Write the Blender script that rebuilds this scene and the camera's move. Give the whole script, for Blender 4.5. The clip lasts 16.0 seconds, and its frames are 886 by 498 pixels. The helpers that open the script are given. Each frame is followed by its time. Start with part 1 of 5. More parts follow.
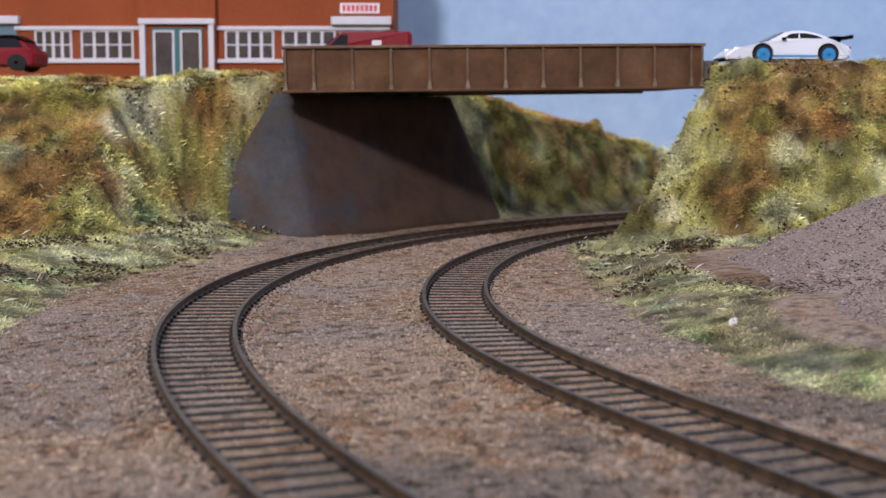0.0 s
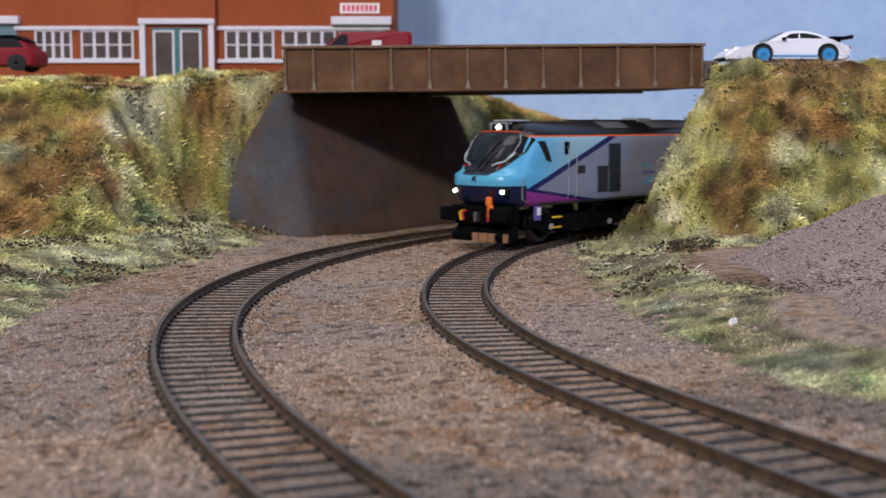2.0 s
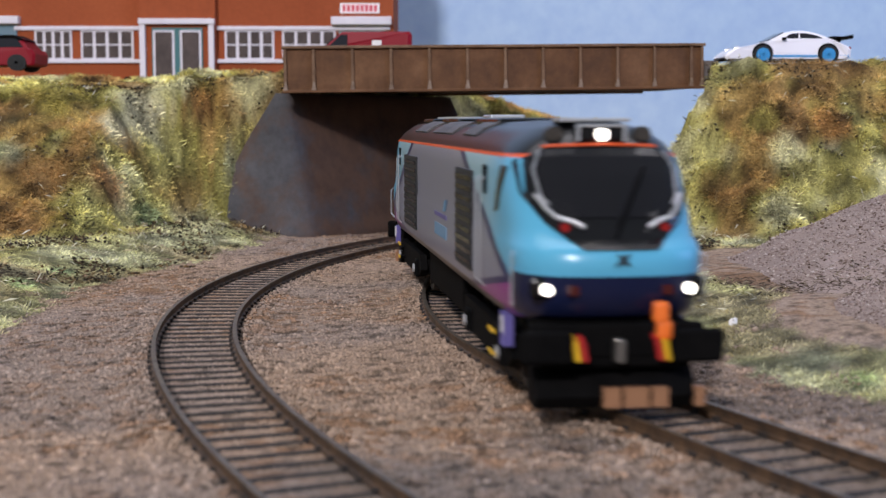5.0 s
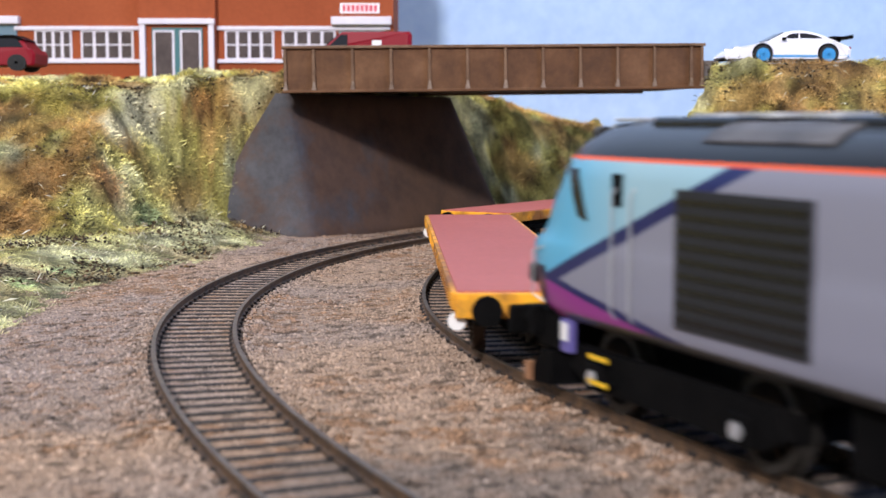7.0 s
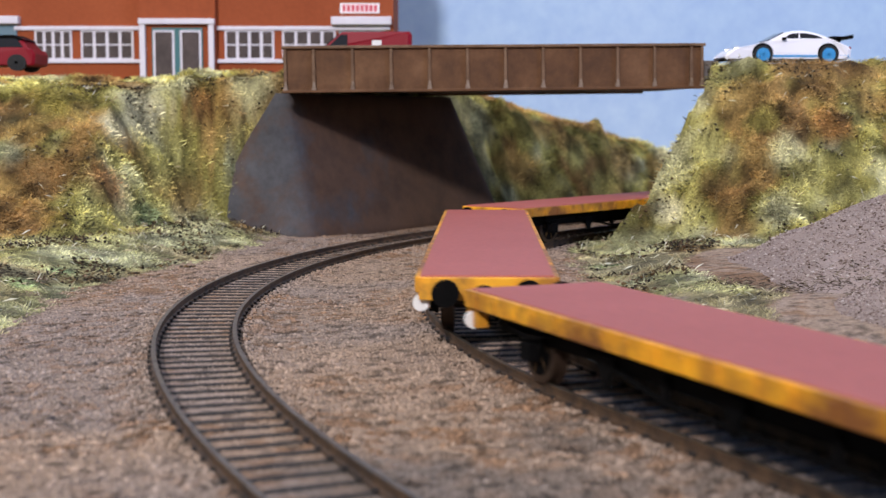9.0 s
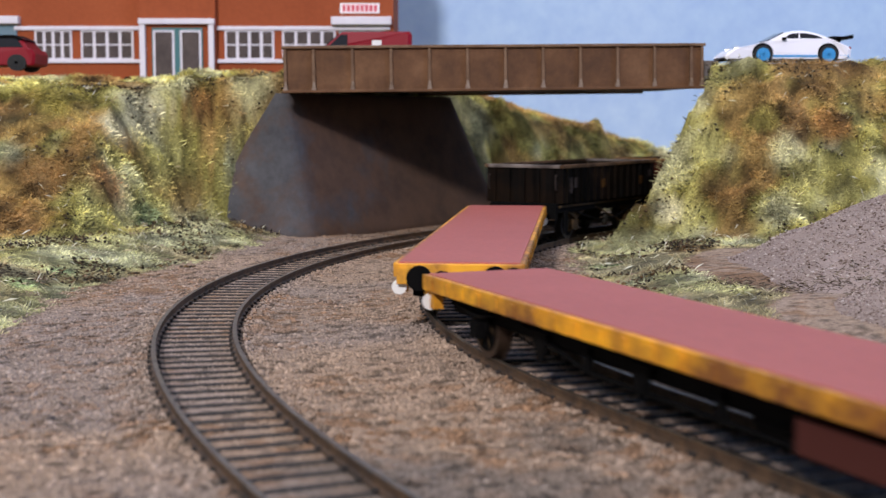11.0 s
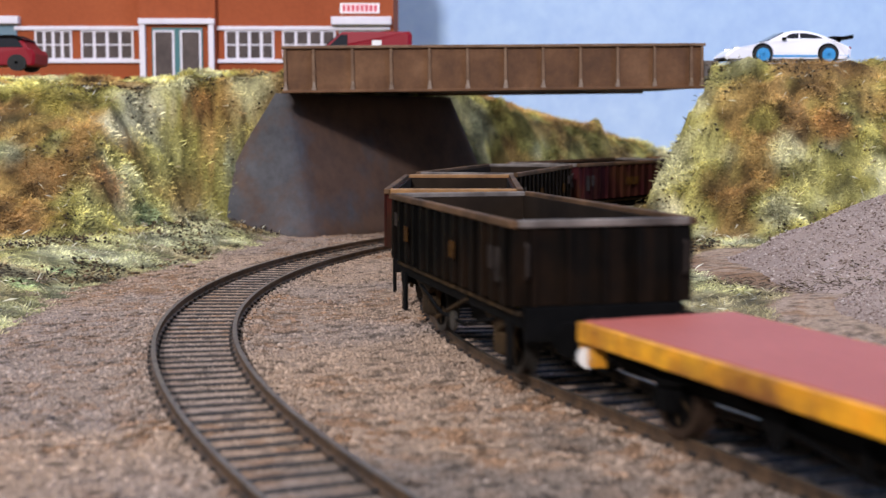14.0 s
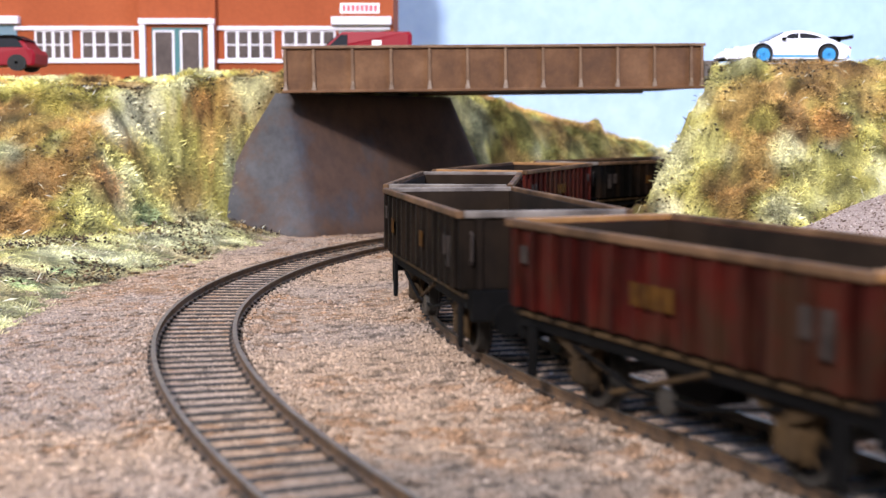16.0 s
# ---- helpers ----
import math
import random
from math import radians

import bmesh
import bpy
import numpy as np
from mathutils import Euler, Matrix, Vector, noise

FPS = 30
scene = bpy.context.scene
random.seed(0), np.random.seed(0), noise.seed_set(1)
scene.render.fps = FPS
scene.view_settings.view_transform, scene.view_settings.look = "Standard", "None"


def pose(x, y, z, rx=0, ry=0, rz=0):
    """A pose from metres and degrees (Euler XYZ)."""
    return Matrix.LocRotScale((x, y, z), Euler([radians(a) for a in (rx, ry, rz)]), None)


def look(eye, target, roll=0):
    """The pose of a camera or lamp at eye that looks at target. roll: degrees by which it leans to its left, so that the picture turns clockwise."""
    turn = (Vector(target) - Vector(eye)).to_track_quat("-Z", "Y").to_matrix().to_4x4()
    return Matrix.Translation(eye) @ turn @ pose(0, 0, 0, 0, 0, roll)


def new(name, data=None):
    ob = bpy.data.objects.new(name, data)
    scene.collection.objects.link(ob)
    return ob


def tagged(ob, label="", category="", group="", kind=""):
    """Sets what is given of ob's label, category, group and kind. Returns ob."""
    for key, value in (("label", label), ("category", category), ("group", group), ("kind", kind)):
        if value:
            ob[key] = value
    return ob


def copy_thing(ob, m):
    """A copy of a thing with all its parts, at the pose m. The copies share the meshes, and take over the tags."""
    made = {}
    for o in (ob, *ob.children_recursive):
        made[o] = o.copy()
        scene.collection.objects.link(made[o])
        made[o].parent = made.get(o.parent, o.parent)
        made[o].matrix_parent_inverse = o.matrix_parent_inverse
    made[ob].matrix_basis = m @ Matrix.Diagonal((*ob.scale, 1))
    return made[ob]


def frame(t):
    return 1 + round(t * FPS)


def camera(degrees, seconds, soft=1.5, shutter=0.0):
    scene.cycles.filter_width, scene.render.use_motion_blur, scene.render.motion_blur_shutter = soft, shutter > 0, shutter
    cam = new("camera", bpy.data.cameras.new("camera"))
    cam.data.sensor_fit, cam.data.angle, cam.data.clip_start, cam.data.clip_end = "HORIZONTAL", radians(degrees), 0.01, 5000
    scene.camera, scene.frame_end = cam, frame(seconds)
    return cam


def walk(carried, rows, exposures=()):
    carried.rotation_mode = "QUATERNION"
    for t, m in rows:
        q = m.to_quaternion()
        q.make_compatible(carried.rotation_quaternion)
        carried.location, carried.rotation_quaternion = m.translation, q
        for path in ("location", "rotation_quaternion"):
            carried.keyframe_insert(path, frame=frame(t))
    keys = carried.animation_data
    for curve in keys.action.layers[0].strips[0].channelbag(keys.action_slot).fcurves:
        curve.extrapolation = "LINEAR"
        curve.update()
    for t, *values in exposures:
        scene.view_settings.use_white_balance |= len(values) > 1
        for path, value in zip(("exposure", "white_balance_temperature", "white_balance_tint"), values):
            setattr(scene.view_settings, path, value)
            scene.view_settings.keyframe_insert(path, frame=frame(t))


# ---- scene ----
import itertools

U = 0.001            # the layout is a model: everything below is in millimetres

# ---- camera: stands still on the baseboard ----
RAIL_TOP = 3.0
EYE = (0.0, 0.0, 49.9 * U)
TILT = 5.381
cam = camera(36.19, 16.0, soft=1.3, shutter=0.7)
cam.data.dof.use_dof, cam.data.dof.focus_distance, cam.data.dof.aperture_fstop = True, 0.39, 36.0
walk(cam, [(0.0, pose(*EYE, 90 - TILT, 0, 0)), (16.0, pose(*EYE, 90 - TILT, 0, 0))],
     exposures=[(0.0, -0.04), (2.0, -0.04), (3.5, -0.18), (4.2, -0.18), (6.3, 0.6), (7.0, 0.6), (7.5, 0.7), (8.0, 0.5), (9.0, 0.25), (12.5, 0.2), (13.5, 0.28), (14.5, 0.64), (15.0, 0.92), (16.0, 1.1)])

# ---- light: a dim hall, one big warm lamp over the viewer's left shoulder and a strip above ----
world = bpy.data.worlds.new("hall")
scene.world = world
world.use_nodes = True
world.node_tree.nodes["Background"].inputs[0].default_value = (0.80, 0.88, 1.0, 1)
world.node_tree.nodes["Background"].inputs[1].default_value = 0.26


def area_lamp(name, eye, target, sx, sy, watts, colour):
    d = bpy.data.lights.new(name, "AREA")
    d.shape, d.size, d.size_y, d.energy, d.color = "RECTANGLE", sx, sy, watts, colour
    ob = new(name, d)
    ob.matrix_world = look(eye, target)
    return ob


area_lamp("hall_lamp", (-0.61, -1.98, 1.35), (0.0, 0.55, 0.02), 0.2, 0.2, 59, (0.96, 0.93, 0.97))
area_lamp("layout_strip", (-0.1, 0.50, 1.0), (-0.1, 0.55, 0.0), 1.4, 0.2, 4.6, (0.99, 0.94, 1.0))

# a cold blue stage light reaches in from the side of the layout
area_lamp("side_lamp", (0.80, 0.22, 0.34), (0.05, 0.38, 0.03), 0.25, 0.25, 2.0, (0.26, 0.44, 1.0))

# ---- materials ----


def mat(name, base, rough=0.7, metal=0.0, spec=0.5):
    m = bpy.data.materials.new(name)
    m.use_nodes = True
    b = m.node_tree.nodes["Principled BSDF"]
    b.inputs["Base Color"].default_value = (*base, 1)
    b.inputs["Roughness"].default_value = rough
    b.inputs["Metallic"].default_value = metal
    b.inputs["Specular IOR Level"].default_value = spec
    return m


def nd(m, kind, **kw):
    n = m.node_tree.nodes.new(kind)
    for k, v in kw.items():
        n.inputs[k].default_value = v
    return n


def ln(m, a, b):
    m.node_tree.links.new(a, b)


def ramp(m, fac, stops):
    r = nd(m, "ShaderNodeValToRGB")
    while len(r.color_ramp.elements) < len(stops):
        r.color_ramp.elements.new(0.5)
    for e, (p, c) in zip(r.color_ramp.elements, stops):
        e.position, e.color = p, (*c, 1)
    ln(m, fac, r.inputs[0])
    return r.outputs[0]


def noise_out(m, scale, detail=4.0, rough=0.6, coord="Object"):
    c = nd(m, "ShaderNodeTexCoord")
    n = nd(m, "ShaderNodeTexNoise", Scale=scale, Detail=detail, Roughness=rough)
    ln(m, c.outputs[coord], n.inputs["Vector"])
    return n.outputs[0]


def mix(m, fac, a, b, mode="MIX"):
    x = nd(m, "ShaderNodeMix")
    x.data_type, x.blend_type = "RGBA", mode
    for s, v in ((x.inputs[0], fac), (x.inputs[6], a), (x.inputs[7], b)):
        if hasattr(v, "is_linked"):
            ln(m, v, s)
        elif isinstance(v, tuple):
            s.default_value = (*v, 1)
        else:
            s.default_value = v
    return x.outputs[2]


def bump(m, height, dist, strength=0.6):
    b = nd(m, "ShaderNodeBump", Strength=strength, Distance=dist)
    ln(m, height, b.inputs["Height"])
    ln(m, b.outputs[0], m.node_tree.nodes["Principled BSDF"].inputs["Normal"])


def worn(name, stops, scale, rough=0.7, metal=0.0, fine=6.0, relief=0.0002, dirt=None, spec=0.4):
    """A surface with broad tone changes, fine grain and relief. scale: blotches per metre."""
    m = mat(name, stops[0][1], rough, metal, spec)
    broad = noise_out(m, scale, 5, 0.65)
    col = ramp(m, broad, stops)
    grain = noise_out(m, scale * fine, 3, 0.6)
    col = mix(m, 0.35, col, ramp(m, grain, [(0.25, (0.35, 0.35, 0.35)), (0.75, (0.65, 0.65, 0.65))]), "OVERLAY")
    if dirt:
        d = noise_out(m, scale * 0.6, 6, 0.7)
        f = ramp(m, d, [(0.42, (0, 0, 0)), (0.6, (1, 1, 1))])
        col = mix(m, f, col, dirt)
    ln(m, col, m.node_tree.nodes["Principled BSDF"].inputs["Base Color"])
    bump(m, grain, relief)
    return m


M = {}
M["rail_side"] = worn("rail_side", [(0.3, (0.035, 0.024, 0.018)), (0.7, (0.15, 0.085, 0.045))], 240, 0.65, 0.15)
M["rail_top"] = worn("rail_top", [(0.3, (0.09, 0.072, 0.055)), (0.7, (0.20, 0.16, 0.12))], 200, 0.45, 0.6)
M["sleeper"] = worn("sleeper", [(0.3, (0.016, 0.013, 0.012)), (0.7, (0.042, 0.032, 0.027))], 260, 0.85)
M["rust"] = worn("rust_girder", [(0.25, (0.055, 0.024, 0.010)), (0.5, (0.12, 0.052, 0.020)), (0.75, (0.20, 0.098, 0.044))], 55, 0.75, fine=9)
M["rust_light"] = worn("rust_rib", [(0.3, (0.11, 0.055, 0.026)), (0.7, (0.22, 0.13, 0.075))], 90, 0.7)
M["rust_rub"] = worn("rubbed_rust", [(0.3, (0.12, 0.065, 0.035)), (0.7, (0.33, 0.25, 0.19))], 160, 0.6)
M["concrete"] = worn("grey_abutment", [(0.3, (0.10, 0.09, 0.09)), (0.7, (0.19, 0.175, 0.17))], 22, 0.9, fine=14,
                     dirt=(0.17, 0.10, 0.065))
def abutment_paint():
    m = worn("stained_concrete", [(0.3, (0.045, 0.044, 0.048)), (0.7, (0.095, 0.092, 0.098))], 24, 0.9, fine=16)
    b = m.node_tree.nodes["Principled BSDF"]
    plain = b.inputs["Base Color"].links[0].from_socket
    c = nd(m, "ShaderNodeTexCoord")
    s = nd(m, "ShaderNodeSeparateXYZ")
    ln(m, c.outputs["Object"], s.inputs[0])
    k = nd(m, "ShaderNodeMath")
    k.operation = "MULTIPLY_ADD"
    ln(m, s.outputs[0], k.inputs[0])
    k.inputs[1].default_value = 4.0
    ln(m, noise_out(m, 26, 5, 0.65), k.inputs[2])
    f = ramp(m, k.outputs[0], [(0.14, (0, 0, 0)), (0.32, (0.9, 0.9, 0.9)), (0.64, (0.85, 0.85, 0.85)), (0.78, (0.1, 0.1, 0.1))])
    rust = ramp(m, noise_out(m, 60, 5, 0.7), [(0.3, (0.06, 0.030, 0.017)), (0.7, (0.13, 0.066, 0.036))])
    ln(m, mix(m, f, plain, rust), b.inputs["Base Color"])
    return m


M["abutment"] = abutment_paint()
M["brick"] = worn("orange_brick", [(0.3, (0.27, 0.058, 0.018)), (0.7, (0.34, 0.08, 0.026))], 14, 0.9, fine=30)
M["white"] = worn("white_paint", [(0.3, (0.66, 0.62, 0.69)), (0.7, (0.72, 0.68, 0.75))], 20, 0.6)
M["teal"] = mat("teal_door", (0.03, 0.14, 0.15), 0.5)
M["window_dark"] = worn("dark_window_glass", [(0.3, (0.05, 0.038, 0.036)), (0.7, (0.10, 0.075, 0.07))], 70, 0.4, spec=0.15)
M["sky_glass"] = mat("pale_blue_glazing", (0.16, 0.24, 0.30), 0.2)
M["shutter"] = mat("grey_shutter", (0.22, 0.23, 0.24), 0.5)
M["sign_red"] = mat("pink_sign", (0.62, 0.10, 0.14), 0.6)
M["sign_text"] = mat("white_lettering", (0.85, 0.80, 0.80), 0.6)
M["car_red"] = mat("red_car_paint", (0.22, 0.004, 0.013), 0.45, 0.0, 0.2)
M["car_white"] = mat("white_car_paint", (0.84, 0.82, 0.88), 0.3)
M["car_blue"] = mat("blue_stripe", (0.05, 0.30, 0.62), 0.3)
M["car_glass"] = mat("tinted_glass", (0.02, 0.02, 0.025), 0.06)
M["tyre"] = mat("black_tyre", (0.015, 0.015, 0.016), 0.8)
M["black"] = worn("black_underframe", [(0.3, (0.0016, 0.0016, 0.0018)), (0.7, (0.005, 0.0045, 0.0045))], 150, 0.75, spec=0.06)
M["black_gloss"] = mat("black_roof_paint", (0.004, 0.004, 0.005), 0.2, 0.0, 0.45)
M["glass_black"] = mat("dark_windscreen", (0.008, 0.008, 0.01), 0.22, 0.0, 0.3)
M["roof_grey"] = worn("dusty_roof_panel", [(0.3, (0.035, 0.033, 0.036)), (0.7, (0.12, 0.11, 0.11))], 60, 0.5)
M["grille"] = mat("black_grille", (0.012, 0.012, 0.014), 0.6)
M["silver"] = mat("silver_trim", (0.62, 0.63, 0.66), 0.3, 0.6)
M["orange_pipe"] = mat("orange_coupler_cover", (0.85, 0.17, 0.02), 0.5)
M["orange_line"] = mat("orange_lining", (0.75, 0.10, 0.02), 0.5)
M["yellow"] = mat("yellow_paint", (0.80, 0.48, 0.02), 0.5)
M["letter_yellow"] = worn("faded_yellow_lettering", [(0.3, (0.022, 0.009, 0.004)), (0.7, (0.085, 0.038, 0.007))], 260, 0.8, spec=0.05)
M["data"] = worn("dirty_data_panel", [(0.3, (0.014, 0.011, 0.010)), (0.7, (0.05, 0.038, 0.033))], 160, 0.8, spec=0.05)
M["copper"] = mat("copper_plough", (0.34, 0.17, 0.09), 0.45, 0.2)
M["dark_steel"] = worn("dull_dark_steel", [(0.3, (0.02, 0.018, 0.016)), (0.7, (0.06, 0.052, 0.045))], 150, 0.5, 0.4)
M["wheel_brown"] = mat("brown_wheel_tread", (0.06, 0.036, 0.024), 0.4, 0.5)
M["steel"] = mat("steel_wheel", (0.30, 0.28, 0.26), 0.35, 0.9)
M["red_lens"] = mat("red_tail_lens", (0.28, 0.01, 0.01), 0.2)
M["marker"] = mat("dark_red_marker_lens", (0.06, 0.008, 0.008), 0.15)
M["red_pipe"] = mat("red_brake_pipe", (0.45, 0.02, 0.02), 0.5)
M["logo_blue"] = mat("blue_logo_bar", (0.15, 0.27, 0.40), 0.5, 0.0, 0.2)
M["logo_navy"] = mat("navy_logo_bar", (0.12, 0.10, 0.30), 0.4)
M["disc_white"] = mat("white_hand_wheel", (0.78, 0.76, 0.74), 0.5)
M["box_red"] = mat("dull_red_box", (0.07, 0.018, 0.013), 0.75, 0.0, 0.2)
M["deck_red"] = worn("red_oxide_deck", [(0.3, (0.36, 0.085, 0.066)), (0.7, (0.42, 0.108, 0.086))], 18, 0.55, fine=40, relief=0.00005)
M["deck_orange"] = worn("yellow_orange_edge", [(0.35, (0.82, 0.34, 0.012)), (0.6, (0.90, 0.42, 0.02))], 60, 0.5, fine=3,
                        dirt=(0.22, 0.08, 0.02))
M["lamp_glow"] = mat("lit_headlamp", (1, 1, 1), 0.3)
M["lamp_glow"].node_tree.nodes["Principled BSDF"].inputs["Emission Color"].default_value = (1.0, 0.93, 0.82, 1)
M["lamp_glow"].node_tree.nodes["Principled BSDF"].inputs["Emission Strength"].default_value = 6.0


def hopper_paint(name, a, b, rusty):
    """Old paint with rain streaks running down the sheets."""
    m = worn(name, [(0.3, a), (0.7, b)], 45, 0.6, fine=7, dirt=rusty, spec=0.05)
    p = m.node_tree.nodes["Principled BSDF"]
    plain = p.inputs["Base Color"].links[0].from_socket
    c = nd(m, "ShaderNodeTexCoord")
    g = nd(m, "ShaderNodeMapping")
    g.inputs["Scale"].default_value = (1.0, 1.0, 0.10)
    ln(m, c.outputs["Object"], g.inputs["Vector"])
    n = nd(m, "ShaderNodeTexNoise", Scale=190.0, Detail=4.0, Roughness=0.65)
    ln(m, g.outputs[0], n.inputs["Vector"])
    f = ramp(m, n.outputs[0], [(0.40, (0.85, 0.85, 0.85)), (0.54, (0, 0, 0))])
    col = mix(m, f, plain, tuple(0.35 * v for v in a))
    f2 = ramp(m, n.outputs[0], [(0.58, (0, 0, 0)), (0.70, (0.7, 0.7, 0.7))])
    ln(m, mix(m, f2, col, rusty), p.inputs["Base Color"])
    return m


M["hop_black"] = hopper_paint("sooty_black_paint", (0.0022, 0.002, 0.0018), (0.006, 0.005, 0.0045), (0.013, 0.007, 0.004))
M["hop_red"] = hopper_paint("weathered_red_paint", (0.030, 0.0045, 0.0035), (0.075, 0.009, 0.006), (0.03, 0.014, 0.008))
M["hop_maroon"] = hopper_paint("weathered_maroon_paint", (0.022, 0.005, 0.007), (0.05, 0.010, 0.011), (0.045, 0.017, 0.007))
M["hop_brown"] = hopper_paint("dirty_brown_paint", (0.009, 0.0058, 0.0042), (0.022, 0.014, 0.0095), (0.007, 0.005, 0.004))
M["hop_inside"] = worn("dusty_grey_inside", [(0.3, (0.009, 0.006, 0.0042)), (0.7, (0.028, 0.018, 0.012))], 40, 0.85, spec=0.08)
M["rim_pale"] = worn("worn_pale_rim", [(0.35, (0.06, 0.048, 0.043)), (0.65, (0.24, 0.205, 0.185))], 60, 0.6, spec=0.2)
M["rim_rust"] = worn("rubbed_rusty_rim", [(0.35, (0.035, 0.02, 0.011)), (0.65, (0.14, 0.078, 0.042))], 70, 0.7, spec=0.1)
M["rim_orange"] = worn("orange_end_rim", [(0.35, (0.14, 0.06, 0.016)), (0.65, (0.34, 0.17, 0.055))], 70, 0.5)
M["bogie_rust"] = worn("rusty_bogie", [(0.3, (0.014, 0.010, 0.007)), (0.7, (0.085, 0.05, 0.022))], 120, 0.85, spec=0.1)

# ---- mesh helpers (millimetres) ----


def part(name, bm, material, parent=None, label="", smooth=False, at=None):
    for v in bm.verts:
        v.co *= U
    me = bpy.data.meshes.new(name)
    bm.normal_update()
    bm.to_mesh(me)
    bm.free()
    me.materials.append(M[material] if isinstance(material, str) else material)
    if smooth:
        me.polygons.foreach_set("use_smooth", [True] * len(me.polygons))
    ob = new(name, me)
    if parent is not None:
        ob.parent = parent
    if at is not None:
        ob.matrix_basis = at
    if label:
        ob["label"] = label
    return ob


def mm(x, y, z, rx=0, ry=0, rz=0):
    return pose(x * U, y * U, z * U, rx, ry, rz)


def box(bm, x0, x1, y0, y1, z0, z1, bev=0.0):
    r = bmesh.ops.create_cube(bm, size=1.0)
    vs = r["verts"]
    for v in vs:
        v.co = Vector(((x0 + x1) / 2 + v.co.x * (x1 - x0), (y0 + y1) / 2 + v.co.y * (y1 - y0), (z0 + z1) / 2 + v.co.z * (z1 - z0)))
    if bev > 0:
        es = list({e for v in vs for e in v.link_edges})
        bmesh.ops.bevel(bm, geom=es, offset=bev, segments=2, affect="EDGES", profile=0.5)
    return bm


def bx(*a, bev=0.0):
    return box(bmesh.new(), *a, bev=bev)


def cyl(bm, c, axis, r, h, seg=16, r2=None):
    """A cylinder centred at c along axis 'x', 'y' or 'z'."""
    rot = {"x": Matrix.Rotation(radians(90), 4, "Y"), "y": Matrix.Rotation(radians(-90), 4, "X"), "z": Matrix.Identity(4)}[axis]
    bmesh.ops.create_cone(bm, cap_ends=True, segments=seg, radius1=r, radius2=r if r2 is None else r2, depth=h,
                          matrix=Matrix.Translation(c) @ rot)
    return bm


def cy(*a, **k):
    return cyl(bmesh.new(), *a, **k)


def prism(pts, y0, y1, bm=None):
    """A plate with the outline pts in (x, z), between y0 and y1."""
    bm = bm or bmesh.new()
    a = [bm.verts.new((x, y0, z)) for x, z in pts]
    b = [bm.verts.new((x, y1, z)) for x, z in pts]
    bm.faces.new(a)
    bm.faces.new(b[::-1])
    n = len(pts)
    for i in range(n):
        bm.faces.new((a[(i + 1) % n], a[i], b[i], b[(i + 1) % n]))
    bmesh.ops.recalc_face_normals(bm, faces=bm.faces)
    return bm


def rod(bm, pts, r, seg=6):
    """A bent rod through pts."""
    pts = [Vector(p) for p in pts]
    for a, b in zip(pts, pts[1:]):
        d = b - a
        if d.length < 1e-6:
            continue
        q = d.to_track_quat("Z", "Y").to_matrix().to_4x4()
        bmesh.ops.create_cone(bm, cap_ends=True, segments=seg, radius1=r, radius2=r, depth=d.length + r * 0.6,
                              matrix=Matrix.Translation((a + b) / 2) @ q)
    return bm


def thing(name, label, category, group="", at=None):
    e = new(name)
    e.empty_display_size = 0.01
    tagged(e, label, category, group)
    if at is not None:
        e.matrix_basis = at
    return e


# ---- the two curved tracks: curvature along the line ----


def line(x0, y0, th0, bends, knots, s0, s1):
    S = np.arange(s0, s1 + 1, 2.0)
    k = np.interp(S, knots, bends)
    th = np.concatenate([[0], np.cumsum((k[1:] + k[:-1]))])
    th = th - np.interp(0, S, th) + th0
    dx, dy = np.sin(th), np.cos(th)
    X = np.concatenate([[0], np.cumsum(dx[1:] + dx[:-1])])
    Y = np.concatenate([[0], np.cumsum(dy[1:] + dy[:-1])])
    return S, X - np.interp(0, S, X) + x0, Y - np.interp(0, S, Y) + y0, th


LEFT = line(-59.4, 334.5, -0.0715, [0.0015, 0.00173, 0.0026, 0.00248, 0.00242, 0.00208], [-230, -120, -20, 80, 180, 280], -230, 900)
RIGHT = line(3.6, 387.8, 0.0324, [0, -0.0009, 0.00294, 0.00254, 0.00233, 0.00325, 0.0040, 0.0030, 0.0030, 0],
             [-330, -230, -120, -20, 80, 180, 250, 330, 475, 505], -1600, 2600)
GAUGE = 17.4


def on(track, s):
    S, X, Y, T = track
    return np.interp(s, S, X), np.interp(s, S, Y), np.interp(s, S, T)


def away(track, px, py):
    """Distance from a track's centre line, positive on its left."""
    S, X, Y, T = track
    keep = (S > -260) & (S < 820)
    X, Y, T = X[keep][::3], Y[keep][::3], T[keep][::3]
    best, sign = np.full(px.shape, 1e9), np.zeros(px.shape)
    for x, y, t in zip(X, Y, T):
        d = (px - x) ** 2 + (py - y) ** 2
        side = -(px - x) * np.cos(t) + (py - y) * np.sin(t)
        c = d < best
        best[c], sign[c] = d[c], np.sign(side[c])
    return np.sqrt(best) * sign


HEAPS = [(178, 402, 106, 49), (140, 303, 64, 30)]


def smooth01(v):
    v = np.clip(v, 0, 1)
    return v * v * (3 - 2 * v)


def lumps(px, py, size, seed):
    """Smooth random hills, about -1 to 1."""
    rng = np.random.RandomState(seed)
    out = np.zeros(px.shape)
    for i in range(7):
        a, f, p = rng.uniform(0, 6.283), rng.uniform(0.6, 1.7) / size * 6.283, rng.uniform(0, 6.283)
        out += np.sin((px * np.cos(a) + py * np.sin(a)) * f + p + 1.3 * np.sin((py * np.cos(a) - px * np.sin(a)) * f * 0.7 + p * 2))
    return out / 4.0


